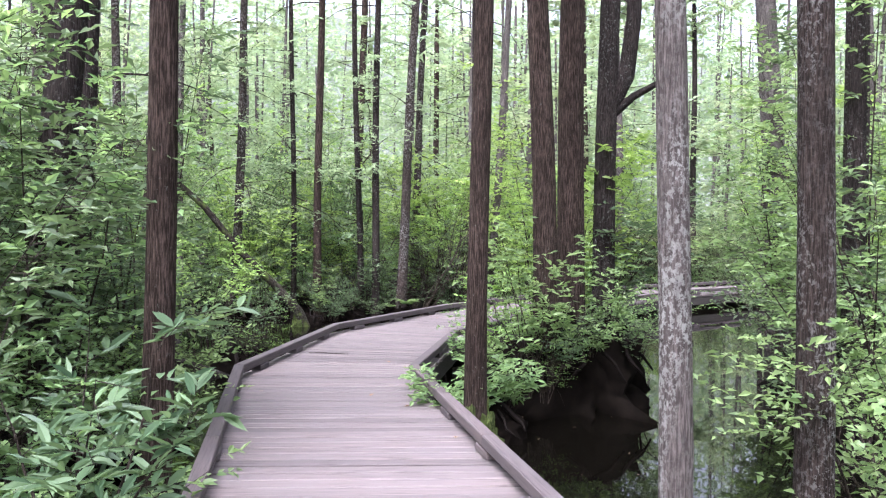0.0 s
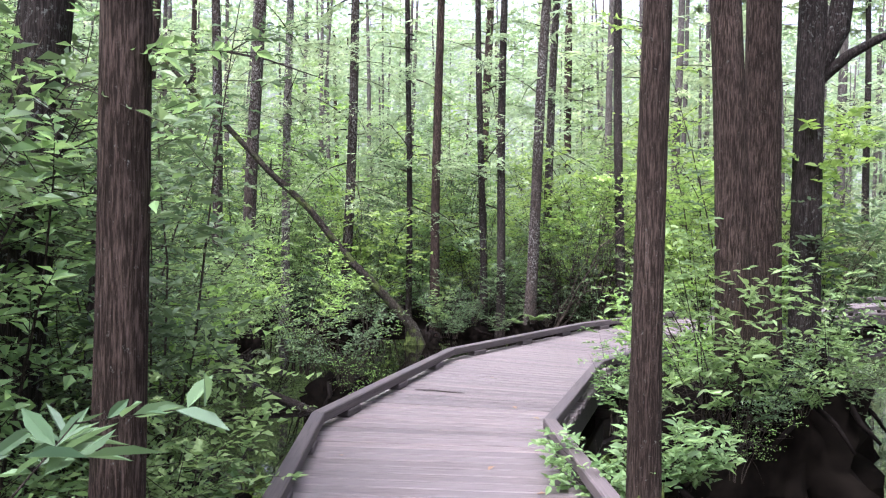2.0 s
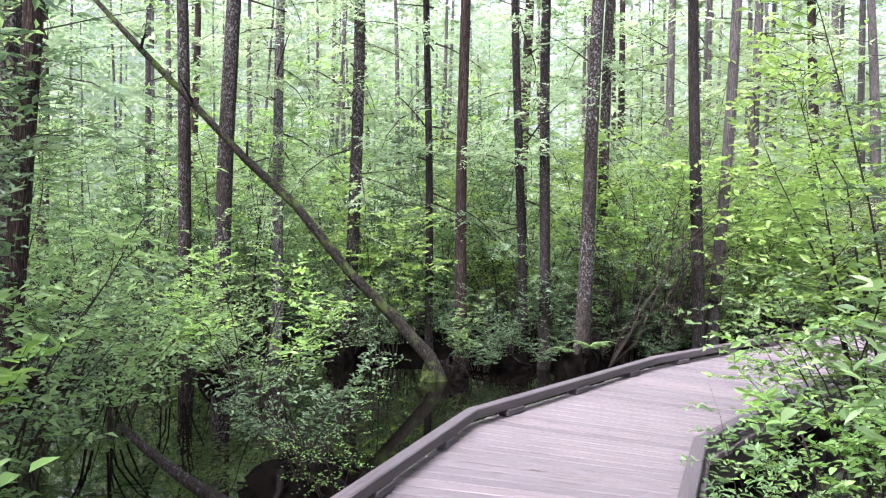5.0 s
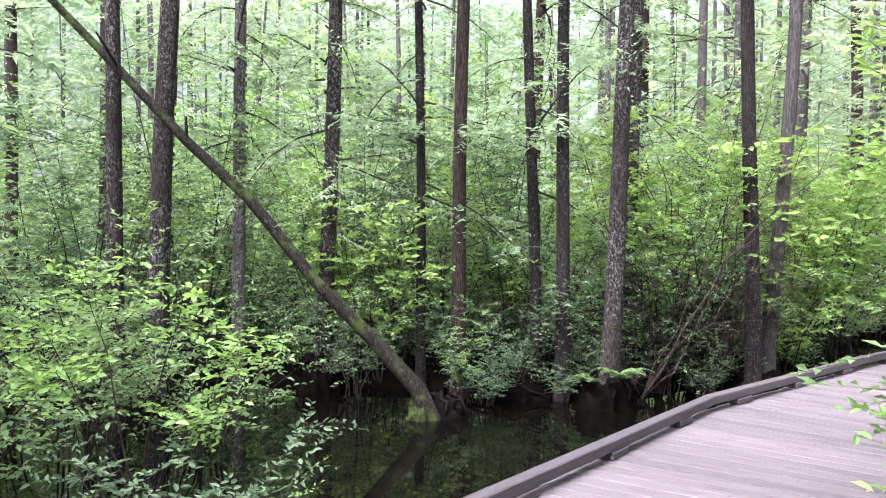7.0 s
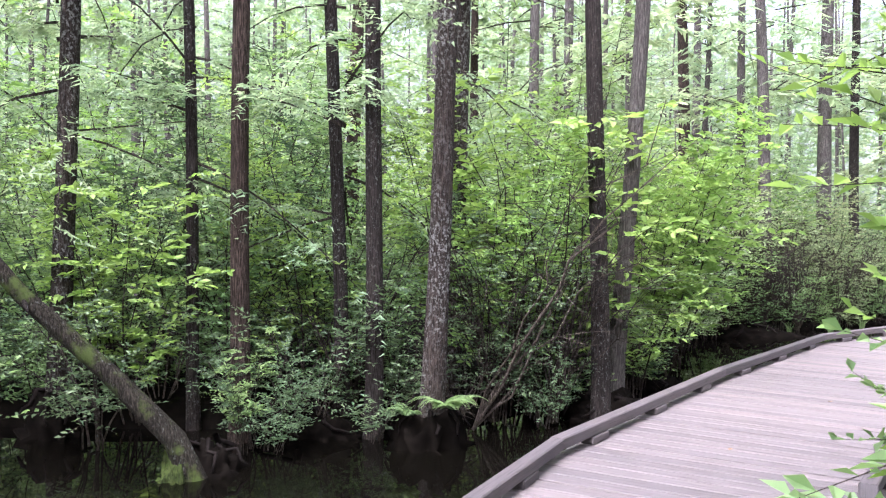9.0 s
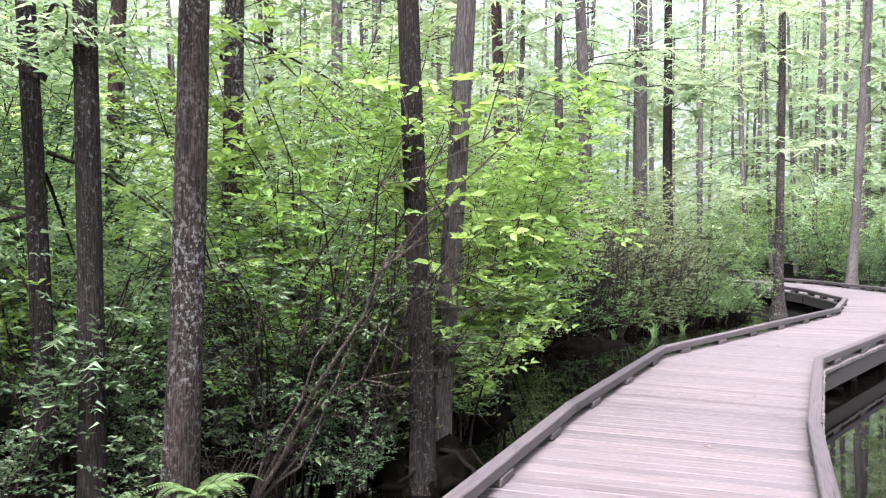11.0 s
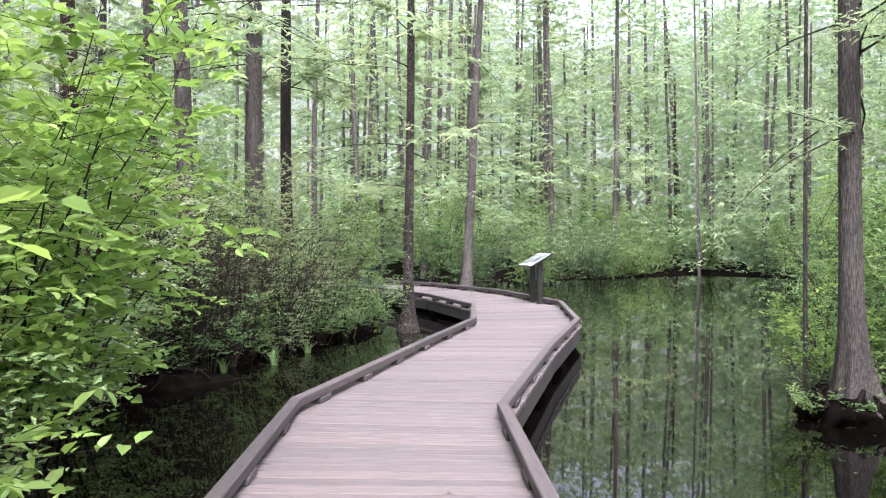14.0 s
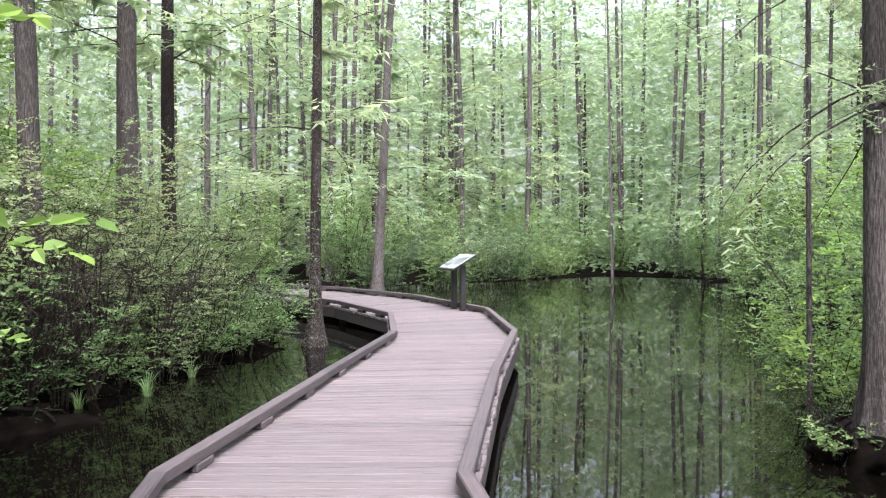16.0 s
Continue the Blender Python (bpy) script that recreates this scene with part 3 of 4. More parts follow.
# ---- shrubs ----
def shrub(name, label, seed, height, spread, stems, twigs, per_twig, leaf_len, leaf_wide, material, bare=0.35, upright=0.6, twig_len=0.4, stem_r=0.011, shape="diamond"):
    """A many-stemmed shrub at the origin: stems and foliage."""
    rng = np.random.default_rng(seed)
    root = group_root(name, label, "shrub" if "fern" not in name else "fern", name + "s")
    v, f, P, D, L = [], [], [], [], []
    for s in range(stems):
        a = rng.uniform(0, 2 * math.pi)
        out = Vector((math.cos(a), math.sin(a), 0))
        h = height * rng.uniform(0.55, 1.05)
        foot = out * spread * rng.uniform(0, 0.25)
        pts = []
        jig = Vector((rng.normal(0, 0.1), rng.normal(0, 0.1), 0))
        for k in range(7):
            t = k / 6
            pts.append(foot + out * spread * (t ** (1 + upright)) * rng.uniform(0.8, 1.0) + Z * h * (t - 0.18 * t * t * (1 - upright)) + jig * math.sin(t * 5) * h * 0.25)
        sv, sf = [], []
        tube(sv, sf, pts, [stem_r * 0.85 * (1.12 - t / 6) * rng.uniform(0.9, 1.1) for t in range(7)], 5)
        mesh_object("stem", sv, sf, TWIG, root, smooth=True)
        for w in range(twigs):
            t = rng.uniform(bare, 1.0)
            j = min(5, int(t * 6))
            p = pts[j].lerp(pts[j + 1], t * 6 - j)
            b_ = rng.uniform(0, 2 * math.pi)
            way = (Vector((math.cos(b_), math.sin(b_), rng.uniform(-0.1, 0.75))) + out * 0.4).normalized()
            tl = twig_len * rng.uniform(0.5, 1.25)
            sag = rng.uniform(0.0, 0.35)
            tube(v, f, [p, p + way * tl - Z * sag * tl], [stem_r * 0.24, stem_r * 0.08], 3, False)
            side = way.cross(Z).normalized()
            for k in range(per_twig):
                s_ = 0.2 + 0.8 * (k + rng.uniform(0, 1)) / per_twig
                q = p + way * tl * s_ - Z * sag * tl * s_
                sg = 1 if k % 2 else -1
                P.append(q)
                D.append(side * sg * rng.uniform(0.5, 1.1) + way * rng.uniform(0.2, 1.0) + Z * rng.normal(0.05, 0.3))
                L.append(leaf_len * rng.uniform(0.55, 1.25))
    tagged(mesh_object("twiggery", v, f, TWIG, root), kind="stuff")
    L = np.array(L)
    leaf_object("foliage", P, D, L, L * leaf_wide, material, root, rng, shape=shape)
    return root


def twig_tangle(seed, height, spread, stems):
    rng = np.random.default_rng(seed)
    root = group_root("bare_shrub", "tangle of bare grey-brown arching twigs", "shrub", "bare shrubs")
    v, f, tv, tf = [], [], [], []
    for s in range(stems):
        a = rng.uniform(0, 6.28)
        out = Vector((math.cos(a), math.sin(a), 0))
        h = height * rng.uniform(0.4, 1.0)
        pts = [out * spread * rng.uniform(0.75, 1.1) * (k / 7) ** 1.3 + Z * h * math.sin(k / 7 * rng.uniform(1.3, 2.2)) + Vector((rng.normal(0, 0.025), rng.normal(0, 0.025), 0)) for k in range(8)]
        tube(v, f, pts, [0.009 * (1.1 - k / 7) + 0.001 for k in range(8)], 4)
        for w in range(5):
            j = int(rng.integers(2, 7))
            way = Vector((rng.normal(), rng.normal(), rng.normal(0.3, 0.6))).normalized()
            tube(tv, tf, [pts[j], pts[j] + way * 0.15, pts[j] + way * 0.32 + Vector((rng.normal(0, 0.04), rng.normal(0, 0.04), -0.03))], [0.004, 0.003, 0.001], 3, False)
    mesh_object("stem", v, f, TWIG, root, smooth=True)
    tagged(mesh_object("twiggery", tv, tf, TWIG, root), kind="stuff")
    return root


def branch_fan(seed, height, spread, stems):
    """Long bare limbs that lean out of one foot, all to one side."""
    rng = np.random.default_rng(seed)
    root = group_root("arching_branches", "long bare tan branches arching out over the bank", "shrub", "arching branches")
    tv, tf = [], []
    for s in range(stems):
        a = rng.normal(0, 0.75)
        out = Vector((math.cos(a), math.sin(a), 0))
        h, r = height * rng.uniform(0.5, 1.0), spread * rng.uniform(0.7, 1.2)
        kink = [Vector((rng.normal(0, 0.03), rng.normal(0, 0.03), rng.normal(0, 0.03))) for _ in range(9)]
        pts = [out * r * (k / 8) ** 0.9 + Z * h * (1.25 * k / 8 - 0.25 * (k / 8) ** 2) + kink[k] * min(k, 3) for k in range(9)]
        v, f = [], []
        r0 = rng.uniform(0.011, 0.02)
        tube(v, f, pts, [r0 * (1.05 - k / 8 * 0.85) for k in range(9)], 6)
        mesh_object("branch", v, f, TWIG_PALE, root, smooth=True)
        for w in range(9):
            j = int(rng.integers(2, 8))
            way = (out * 0.8 + Vector((rng.normal(0, 0.6), rng.normal(0, 0.6), rng.normal(0.5, 0.5)))).normalized()
            ln_ = rng.uniform(0.25, 0.8)
            tube(tv, tf, [pts[j], pts[j] + way * ln_ * 0.5, pts[j] + way * ln_ + Vector((rng.normal(0, 0.08), rng.normal(0, 0.08), -0.06))], [0.005, 0.0035, 0.001], 3, False)
    tagged(mesh_object("twiggery", tv, tf, TWIG_PALE, root), kind="stuff")
    return root


def fern(seed):
    rng = np.random.default_rng(seed)
    root = group_root("fern", "bright green fern with arching feathery fronds", "fern", "ferns")
    v, f, P, D, L = [], [], [], [], []
    for s in range(11):
        a = rng.uniform(0, 6.28)
        out = Vector((math.cos(a), math.sin(a), 0))
        ln_ = rng.uniform(0.3, 0.55)
        pts = [out * ln_ * t + Z * ln_ * (1.15 * t - 0.95 * t * t) for t in (0, 0.2, 0.4, 0.6, 0.8, 1.0)]
        tube(v, f, pts, [0.005, 0.004, 0.004, 0.003, 0.002, 0.001], 3, False)
        side = out.cross(Z)
        for k in range(22):
            t = 0.15 + 0.85 * k / 22
            q = out * ln_ * t + Z * ln_ * (1.15 * t - 0.95 * t * t)
            for sg in (-1, 1):
                P.append(q), D.append(side * sg + out * 0.35), L.append(0.13 * (1.1 - t) * rng.uniform(0.85, 1.1) + 0.015)
    mesh_object("stem", v, f, TWIG, root)
    L = np.array(L)
    leaf_object("foliage", P, D, L, L * 0.26, LEAF_MID, root, rng, flat=2.5)
    return root


def grass_tuft(seed):
    rng = np.random.default_rng(seed)
    root = group_root("grass_tuft", "tuft of long pale green blades at the water's edge", "grass", "grass tufts")
    v, f = [], []
    for s in range(34):
        a = rng.uniform(0, 6.28)
        out = Vector((math.cos(a), math.sin(a), 0))
        side = out.cross(Z) * 0.006
        h, r = rng.uniform(0.25, 0.55), rng.uniform(0.1, 0.4)
        q = len(v)
        for t in (0, 0.35, 0.7, 1.0):
            p = out * (0.04 + r * t * t) + Z * h * (t - 0.45 * t ** 3)
            v += [p - side * (1.05 - t), p + side * (1.05 - t)]
        f += [(q + k, q + k + 1, q + k + 3, q + k + 2) for k in (0, 2, 4)]
    mesh_object("foliage", v, f, LEAF_MID, root)
    return root


KINDS = {}


def plant(kind, x, y, z=None, size=1.0, turn=None, tilt=(0, 0)):
    """The first of a kind is built, later ones are copies."""
    z = ground_height(x, y) if z is None else z
    m = standing(x, y, max(z, WATER_Z - 0.12), place_rng.uniform(0, 6.28) if turn is None else turn, size, tilt)
    if kind in KINDS:
        return copy_thing(KINDS[kind], m)
    root = MAKERS[kind]()
    root.matrix_basis = m
    KINDS[kind] = root
    return root


place_rng = np.random.default_rng(77)
MAKERS = {
    "lime_a": lambda: shrub("young_sapling", "sapling with bright lime-green young leaves over the water", 1, 2.7, 1.0, 8, 26, 11, 0.085, 0.5, LEAF_LIME, 0.3, shape="oval"),
    "lime_b": lambda: shrub("young_sapling", "low shrub with bright lime-green leaves on thin stems", 2, 1.4, 0.7, 8, 16, 9, 0.07, 0.52, LEAF_LIME, 0.35, shape="oval"),
    "mid_a": lambda: shrub("leafy_shrub", "dense leafy green swamp shrub with many thin stems", 3, 2.2, 0.95, 10, 24, 10, 0.075, 0.45, LEAF_MID, 0.25),
    "mid_b": lambda: shrub("leafy_shrub", "leafy green swamp shrub with thin arching stems", 4, 1.4, 0.8, 10, 17, 9, 0.065, 0.48, LEAF_MID, 0.25),
    "dark_a": lambda: shrub("evergreen_shrub", "dark green evergreen shrub at the water's edge", 5, 1.7, 0.85, 10, 20, 10, 0.065, 0.42, LEAF_DARK, 0.2),
    "dark_b": lambda: shrub("evergreen_shrub", "tall dark green evergreen understorey shrub", 6, 3.2, 0.9, 7, 30, 10, 0.085, 0.42, LEAF_DARK, 0.3),
    "pale_a": lambda: shrub("pale_shrub", "rounded bush with small pale grey-green leaves", 7, 2.5, 1.25, 15, 28, 11, 0.062, 0.5, LEAF_GREY, 0.08),
    "pale_b": lambda: shrub("pale_shrub", "bush of small mixed green leaves and bare twigs", 8, 2.2, 1.0, 13, 24, 10, 0.06, 0.5, LEAF_MID, 0.12),
    "tall": lambda: shrub("tall_sapling", "tall slim understorey sapling with scattered green leaves", 9, 5.2, 1.1, 6, 52, 10, 0.1, 0.48, LEAF_MID, 0.25, 0.8, 0.6, 0.016),
    "tall_lime": lambda: shrub("tall_sapling", "tall slim sapling with light green young leaves", 10, 4.8, 1.15, 6, 46, 10, 0.1, 0.46, LEAF_LIME, 0.25, 0.8, 0.6, 0.016),
    # mid-green plant; the dark leaf colour stands in for shade from above
    "big_leaf": lambda: shrub("broadleaf_shrub", "shrub with whorls of long narrow green leaves beside the curb", 12, 1.25, 0.5, 8, 12, 8, 0.12, 0.28, LEAF_DARK, 0.35, 0.6, 0.22, shape="oval"),
    "maple": lambda: shrub("broadleaf_sapling", "sapling with broad lobed light green leaves near the curb", 13, 1.9, 0.6, 5, 14, 7, 0.068, 0.95, LEAF_MID, 0.4, 0.6, 0.3, shape="lobed"),
    "herb": lambda: shrub("low_shrub", "low leafy plants growing beside the boardwalk", 14, 0.6, 0.4, 10, 8, 7, 0.06, 0.5, LEAF_MID, 0.2, 0.6, 0.18, 0.005, shape="oval"),
    "lime_top": lambda: shrub("young_sapling", "shrub with bare lower stems and a bright lime-green top", 33, 1.85, 0.62, 8, 16, 8, 0.066, 0.5, LEAF_LIME, 0.8, 0.6, 0.38, shape="oval"),
    "sparse": lambda: shrub("thin_sapling", "thin branching sapling with few yellow-green leaves", 31, 3.6, 1.2, 5, 20, 6, 0.07, 0.5, LEAF_LIME, 0.3, 0.5, 0.7, 0.014),
    "far_tall": lambda: shrub("tall_sapling", "tall slim understorey sapling with scattered green leaves", 21, 5.4, 1.3, 5, 34, 8, 0.15, 0.5, LEAF_MID, 0.15, 0.8, 0.75, 0.018),
    "far_lime": lambda: shrub("tall_sapling", "tall slim sapling with light green young leaves", 22, 5.0, 1.3, 5, 34, 8, 0.15, 0.48, LEAF_LIME, 0.15, 0.8, 0.75, 0.018),
    "far_mid": lambda: shrub("leafy_shrub", "dense leafy green swamp shrub with many thin stems", 23, 2.4, 1.2, 8, 20, 8, 0.12, 0.5, LEAF_MID, 0.1, 0.6, 0.5),
    "far_dark": lambda: shrub("evergreen_shrub", "tall dark green evergreen understorey shrub", 24, 3.0, 1.2, 7, 24, 8, 0.12, 0.45, LEAF_DARK, 0.1, 0.6, 0.5),
    "pale_tall": lambda: shrub("pale_shrub", "tall rounded bush of small pale green leaves on many grey stems", 29, 3.7, 1.35, 15, 40, 10, 0.06, 0.5, LEAF_GREY, 0.2, 0.45, 0.5, 0.012),
    "tall_dark": lambda: shrub("evergreen_sapling", "tall dense dark green evergreen sapling under the trees", 25, 5.0, 1.2, 7, 48, 10, 0.1, 0.42, LEAF_DARK, 0.2, 0.8, 0.6, 0.016),
    "whip": lambda: shrub("slender_sapling", "slender upright stems with whorls of fresh green leaves", 26, 1.9, 0.4, 7, 13, 7, 0.085, 0.36, LEAF_MID, 0.3, 0.7, 0.24, 0.007, shape="oval"),
    "trail": lambda: shrub("drooping_shrub", "shrub of drooping twigs with small dark green leaves", 27, 1.3, 0.75, 9, 18, 9, 0.055, 0.45, LEAF_DARK, 0.2, 0.2, 0.34, 0.008, shape="oval"),
    "arching": lambda: branch_fan(28, 3.4, 2.0, 7),
    "bare": lambda: twig_tangle(15, 1.9, 1.1, 26),
    "bare_b": lambda: twig_tangle(16, 1.1, 0.8, 18),
    "fern": lambda: fern(17),
    "grass": lambda: grass_tuft(18),
}
# beside the start
plant("big_leaf", -1.5, 3.45, -0.15)
plant("herb", -1.45, 4.0, -0.25, 1.1)
plant("herb", -1.75, 3.3, -0.25, 1.2)
plant("mid_b", -2.5, 4.1, -0.3)
plant("mid_a", -3.3, 5.2, -0.3)
plant("dark_b", -3.6, 6.2, -0.3, 1.1)
plant("tall", -3.4, 4.6, -0.3)
plant("dark_a", -2.9, 6.3, -0.3)
plant("mid_b", -2.6, 5.9, -0.3, 1.1)
plant("tall", -4.3, 8.2, -0.3, 0.9)
plant("dark_b", -2.45, 6.2, -0.25, 0.95)
plant("maple", -1.95, 5.6, -0.25, 0.62)
plant("mid_b", -2.2, 5.5, -0.25, 0.8)
plant("tall_dark", -3.9, 6.6, -0.3, 0.9)
plant("tall_dark", -4.6, 8.9, -0.3, 0.95)
plant("dark_b", -3.2, 4.9, -0.3, 1.1)
plant("tall_dark", -3.1, 7.3, -0.3, 0.75)
plant("tall_dark", -5.6, 10.4, -0.3, 0.9)
plant("tall", -6.2, 11.6, -0.3, 0.9)
plant("lime_b", -3.1, 7.6, -0.3, 1.2)
plant("mid_a", -3.7, 8.8, -0.3)
plant("herb", -2.2, 6.2, -0.3, 1.2)
plant("dark_a", -4.3, 9.9, -0.3)
plant("lime_top", -3.1, 11.15, -0.2, 0.85)
plant("trail", -2.6, 10.6, -0.2, 0.8)
plant("sparse", -2.15, 10.1, -0.35, 0.3)
plant("bare_b", -2.35, 10.2, -0.25, 0.7)
plant("far_mid", -6.6, 12.2, -0.3, 0.8)
plant("mid_a", -6.9, 13.6, -0.3, 0.9)
plant("far_mid", -6.6, 15.0, -0.3, 0.8)
plant("far_dark", -6.0, 16.4, -0.3, 0.8)
plant("mid_b", -5.9, 13.4, -0.35, 1.0)
plant("mid_b", -5.6, 15.6, -0.35, 1.0)
plant("far_dark", -5.0, 17.2, -0.3, 0.7)
plant("mid_b", -4.4, 16.9, -0.35, 0.9)
plant("mid_b", -4.6, 11.4, -0.3, 1.1)
# round the cypress group
plant("herb", 0.25, 7.2, -0.25, 1.1)
plant("herb", 0.12, 6.9, -0.25, 0.9)
plant("herb", 0.55, 7.4, -0.2, 0.9)
plant("whip", 0.75, 7.75, -0.15, 1.0)
plant("whip", 1.05, 8.0, -0.1, 0.9)
plant("herb", 1.45, 8.1, 0.2, 0.7)
plant("trail", 1.85, 8.5, 0.1, 0.7)
plant("trail", 1.15, 7.95, 0.1, 0.6)
plant("whip", 1.7, 8.3, 0.1, 0.75)
plant("whip", 0.25, 9.3, -0.3, 0.6)
plant("mid_b", 2.1, 9.3, 0.0, 0.8)
plant("lime_a", 1.5, 10.5, -0.3, 1.1)
plant("sparse", 0.95, 7.75, -0.2, 0.8)
plant("mid_a", 1.35, 11.2, -0.3, 1.0)
plant("lime_b", 0.95, 10.1, -0.3, 0.8)
plant("mid_b", 0.75, 9.35, -0.3, 0.6)
plant("tall_lime", 1.6, 11.4, -0.3, 0.9)
plant("dark_b", 2.0, 10.3, -0.3, 0.9)
plant("bare_b", 1.0, 8.0, -0.2, 1.0)
plant("lime_b", 2.1, 12.9, -0.35, 0.6)
# right of the start
plant("maple", 2.2, 3.4, -0.3, 1.35)
plant("tall", -2.45, 4.75, -0.3, 0.75)
plant("dark_b", -2.6, 3.9, -0.3, 0.9)
plant("mid_b", 2.5, 4.6, -0.3, 1.1)
plant("mid_a", 3.2, 6.0, -0.3, 1.1)
plant("dark_b", 3.9, 7.0, -0.3, 1.1)
plant("dark_a", 3.4, 7.6, -0.3)
plant("mid_a", 4.6, 9.6, -0.3, 1.1)
plant("tall", 4.4, 8.4, -0.3)
plant("mid_a", 5.3, 11.4, -0.3, 1.1)
plant("tall_lime", 5.6, 12.3, -0.3)
plant("dark_a", 6.3, 13.6, -0.3)
plant("tall", 7.0, 15.0, -0.3)
# along the bank
for x, y, kind, s in ((-3.9, 13.2, "mid_b", 0.9), (-4.8, 13.0, "mid_a", 1.0), (-3.5, 15.9, "dark_a", 0.9), (-2.2, 15.9, "dark_a", 0.6), (-1.9, 16.4, "dark_a", 0.9), (-0.6, 16.5, "bare_b", 1.0), (-0.2, 16.9, "tall_dark", 0.6), (-3.2, 18.4, "tall_dark", 0.95), (-4.6, 18.6, "tall_dark", 1.0), (-2.1, 18.9, "tall_dark", 0.9), (-5.9, 17.9, "tall_dark", 0.95), (-7.0, 16.0, "tall_dark", 0.9), (-7.6, 14.0, "tall_dark", 0.9), (-2.3, 15.7, "whip", 0.6), (-2.05, 15.8, "trail", 0.7), (-1.3, 16.2, "trail", 0.8), (0.3, 17.2, "trail", 0.5), (1.5, 19.0, "trail", 0.8), (-4.3, 16.6, "whip", 0.7), (0.9, 18.3, "whip", 0.9), (0.1, 17.3, "bare", 1.0), (0.5, 17.6, "pale_b", 1.0), (0.1, 18.2, "mid_a", 1.0), (-1.6, 17.8, "pale_b", 1.1), (-2.8, 17.5, "mid_a", 1.1), (-3.6, 17.8, "pale_b", 1.1), (-4.6, 17.6, "mid_a", 1.1), (1.35, 18.6, "mid_b", 0.9), (1.8, 19.3, "lime_a", 1.15), (2.3, 20.3, "lime_a", 1.15), (1.4, 18.9, "lime_a", 0.95), (1.2, 19.5, "tall_lime", 1.0), (0.4, 19.2, "tall", 1.0), (-0.6, 19.0, "tall_lime", 1.0), (-1.9, 19.1, "mid_a", 1.2), (-3.2, 19.3, "tall", 1.0), (2.0, 21.0, "mid_a", 1.1), (2.7, 22.0, "pale_a", 1.0), (3.4, 23.6, "pale_b", 1.2), (1.6, 22.5, "tall_lime", 1.1), (0.2, 21.3, "tall", 1.1), (-0.25, 17.3, "tall_lime", 0.85), (0.35, 17.9, "lime_a", 1.2), (1.5, 18.8, "sparse", 1.0), (-2.0, 17.2, "tall_lime", 0.8), (-2.7, 16.9, "sparse", 1.0), (0.2, 16.8, "dark_a", 0.5), (1.3, 18.2, "lime_b", 1.0), (-1.1, 16.9, "dark_a", 0.7), (-3.5, 16.7, "lime_a", 0.9), (-1.6, 17.0, "bare", 0.9), (-0.25, 17.0, "bare", 1.1), (0.6, 18.9, "bare", 1.2), (0.3, 17.0, "bare", 1.15), (0.95, 17.9, "bare_b", 1.2)):
    plant(kind, x, y, -0.34, s)
for x, y, z, s in ((-0.68, 16.0, -0.03, 0.72), (-1.0, 16.0, -0.08, 0.6), (9.1, 18.0, -0.2, 0.55)):
    plant("fern", x, y, z, s)
plant("arching", -0.45, 16.7, -0.35, 0.85, 0.3)
plant("arching", -3.4, 17.0, -0.35, 0.7, 2.2)
for x, y, s, lean in ((10.7, 19.2, 1.15, 0.42), (11.9, 19.8, 1.3, 0.4), (13.2, 20.5, 1.35, 0.35), (10.2, 18.5, 1.05, 0.3)):
    plant("sparse", x, y, -0.35, s, 3.79, (lean, 0))
# bushes round the pond's head
for x, y, kind, s in ((4.3, 25.2, "pale_tall", 1.0), (5.4, 26.0, "pale_tall", 0.92), (6.5, 26.6, "pale_tall", 0.9), (7.5, 27.1, "pale_tall", 0.85), (3.3, 24.6, "pale_tall", 1.05), (8.6, 27.7, "pale_tall", 0.72), (2.6, 23.2, "pale_tall", 0.95), (3.2, 26.0, "tall_lime", 0.9), (4.9, 26.9, "tall", 0.9), (2.6, 24.4, "tall", 0.85), (4.7, 24.7, "bare", 1.2), (5.6, 25.4, "bare", 1.2), (6.6, 26.0, "bare", 1.1), (3.9, 24.1, "bare", 1.2), (7.6, 26.6, "bare", 1.0), (8.3, 27.5, "mid_a", 1.3), (8.9, 27.8, "pale_a", 1.2), (9.6, 28.2, "pale_b", 1.1), (6.0, 27.6, "far_tall", 0.7), (4.4, 26.6, "far_lime", 0.75), (8.2, 28.8, "far_tall", 0.7), (10.4, 28.5, "mid_b", 0.8), (5.0, 27.0, "mid_a", 1.3), (7.0, 28.6, "tall_lime", 0.9), (8.0, 29.4, "lime_a", 1.2), (10.0, 29.8, "dark_a", 1.2), (11.2, 30.8, "dark_a", 1.2), (6.0, 26.0, "bare", 1.0), (4.9, 25.0, "bare_b", 1.0), (7.0, 26.3, "bare_b", 1.0), (4.6, 24.5, "pale_b", 0.7), (5.5, 25.05, "mid_b", 0.9), (6.3, 25.5, "pale_b", 0.75), (7.1, 25.95, "pale_a", 0.7), (8.0, 26.45, "mid_b", 0.9), (8.9, 27.0, "pale_b", 0.75), (9.7, 27.5, "mid_b", 0.8), (3.7, 23.6, "mid_b", 0.9), (3.0, 22.3, "pale_b", 0.8), (10.9, 31.5, "dark_b", 1.0), (12.2, 34.5, "mid_a", 1.2), (3.9, 24.4, "mid_a", 1.1)):
    plant(kind, x, y, -0.36, s)
for x, y, s in ((4.2, 24.2, 1.3), (5.0, 24.6, 1.15), (5.9, 25.2, 1.2), (6.9, 25.8, 1.1), (8.2, 26.8, 1.0), (3.2, 23.4, 1.3)):
    plant("bare", x, y, -0.36, s)
for x, y in ((6.6, 25.3), (7.4, 25.75), (5.6, 24.8), (6.42, 24.95), (4.9, 24.2)):
    plant("grass", x, y, -0.38, 0.9)
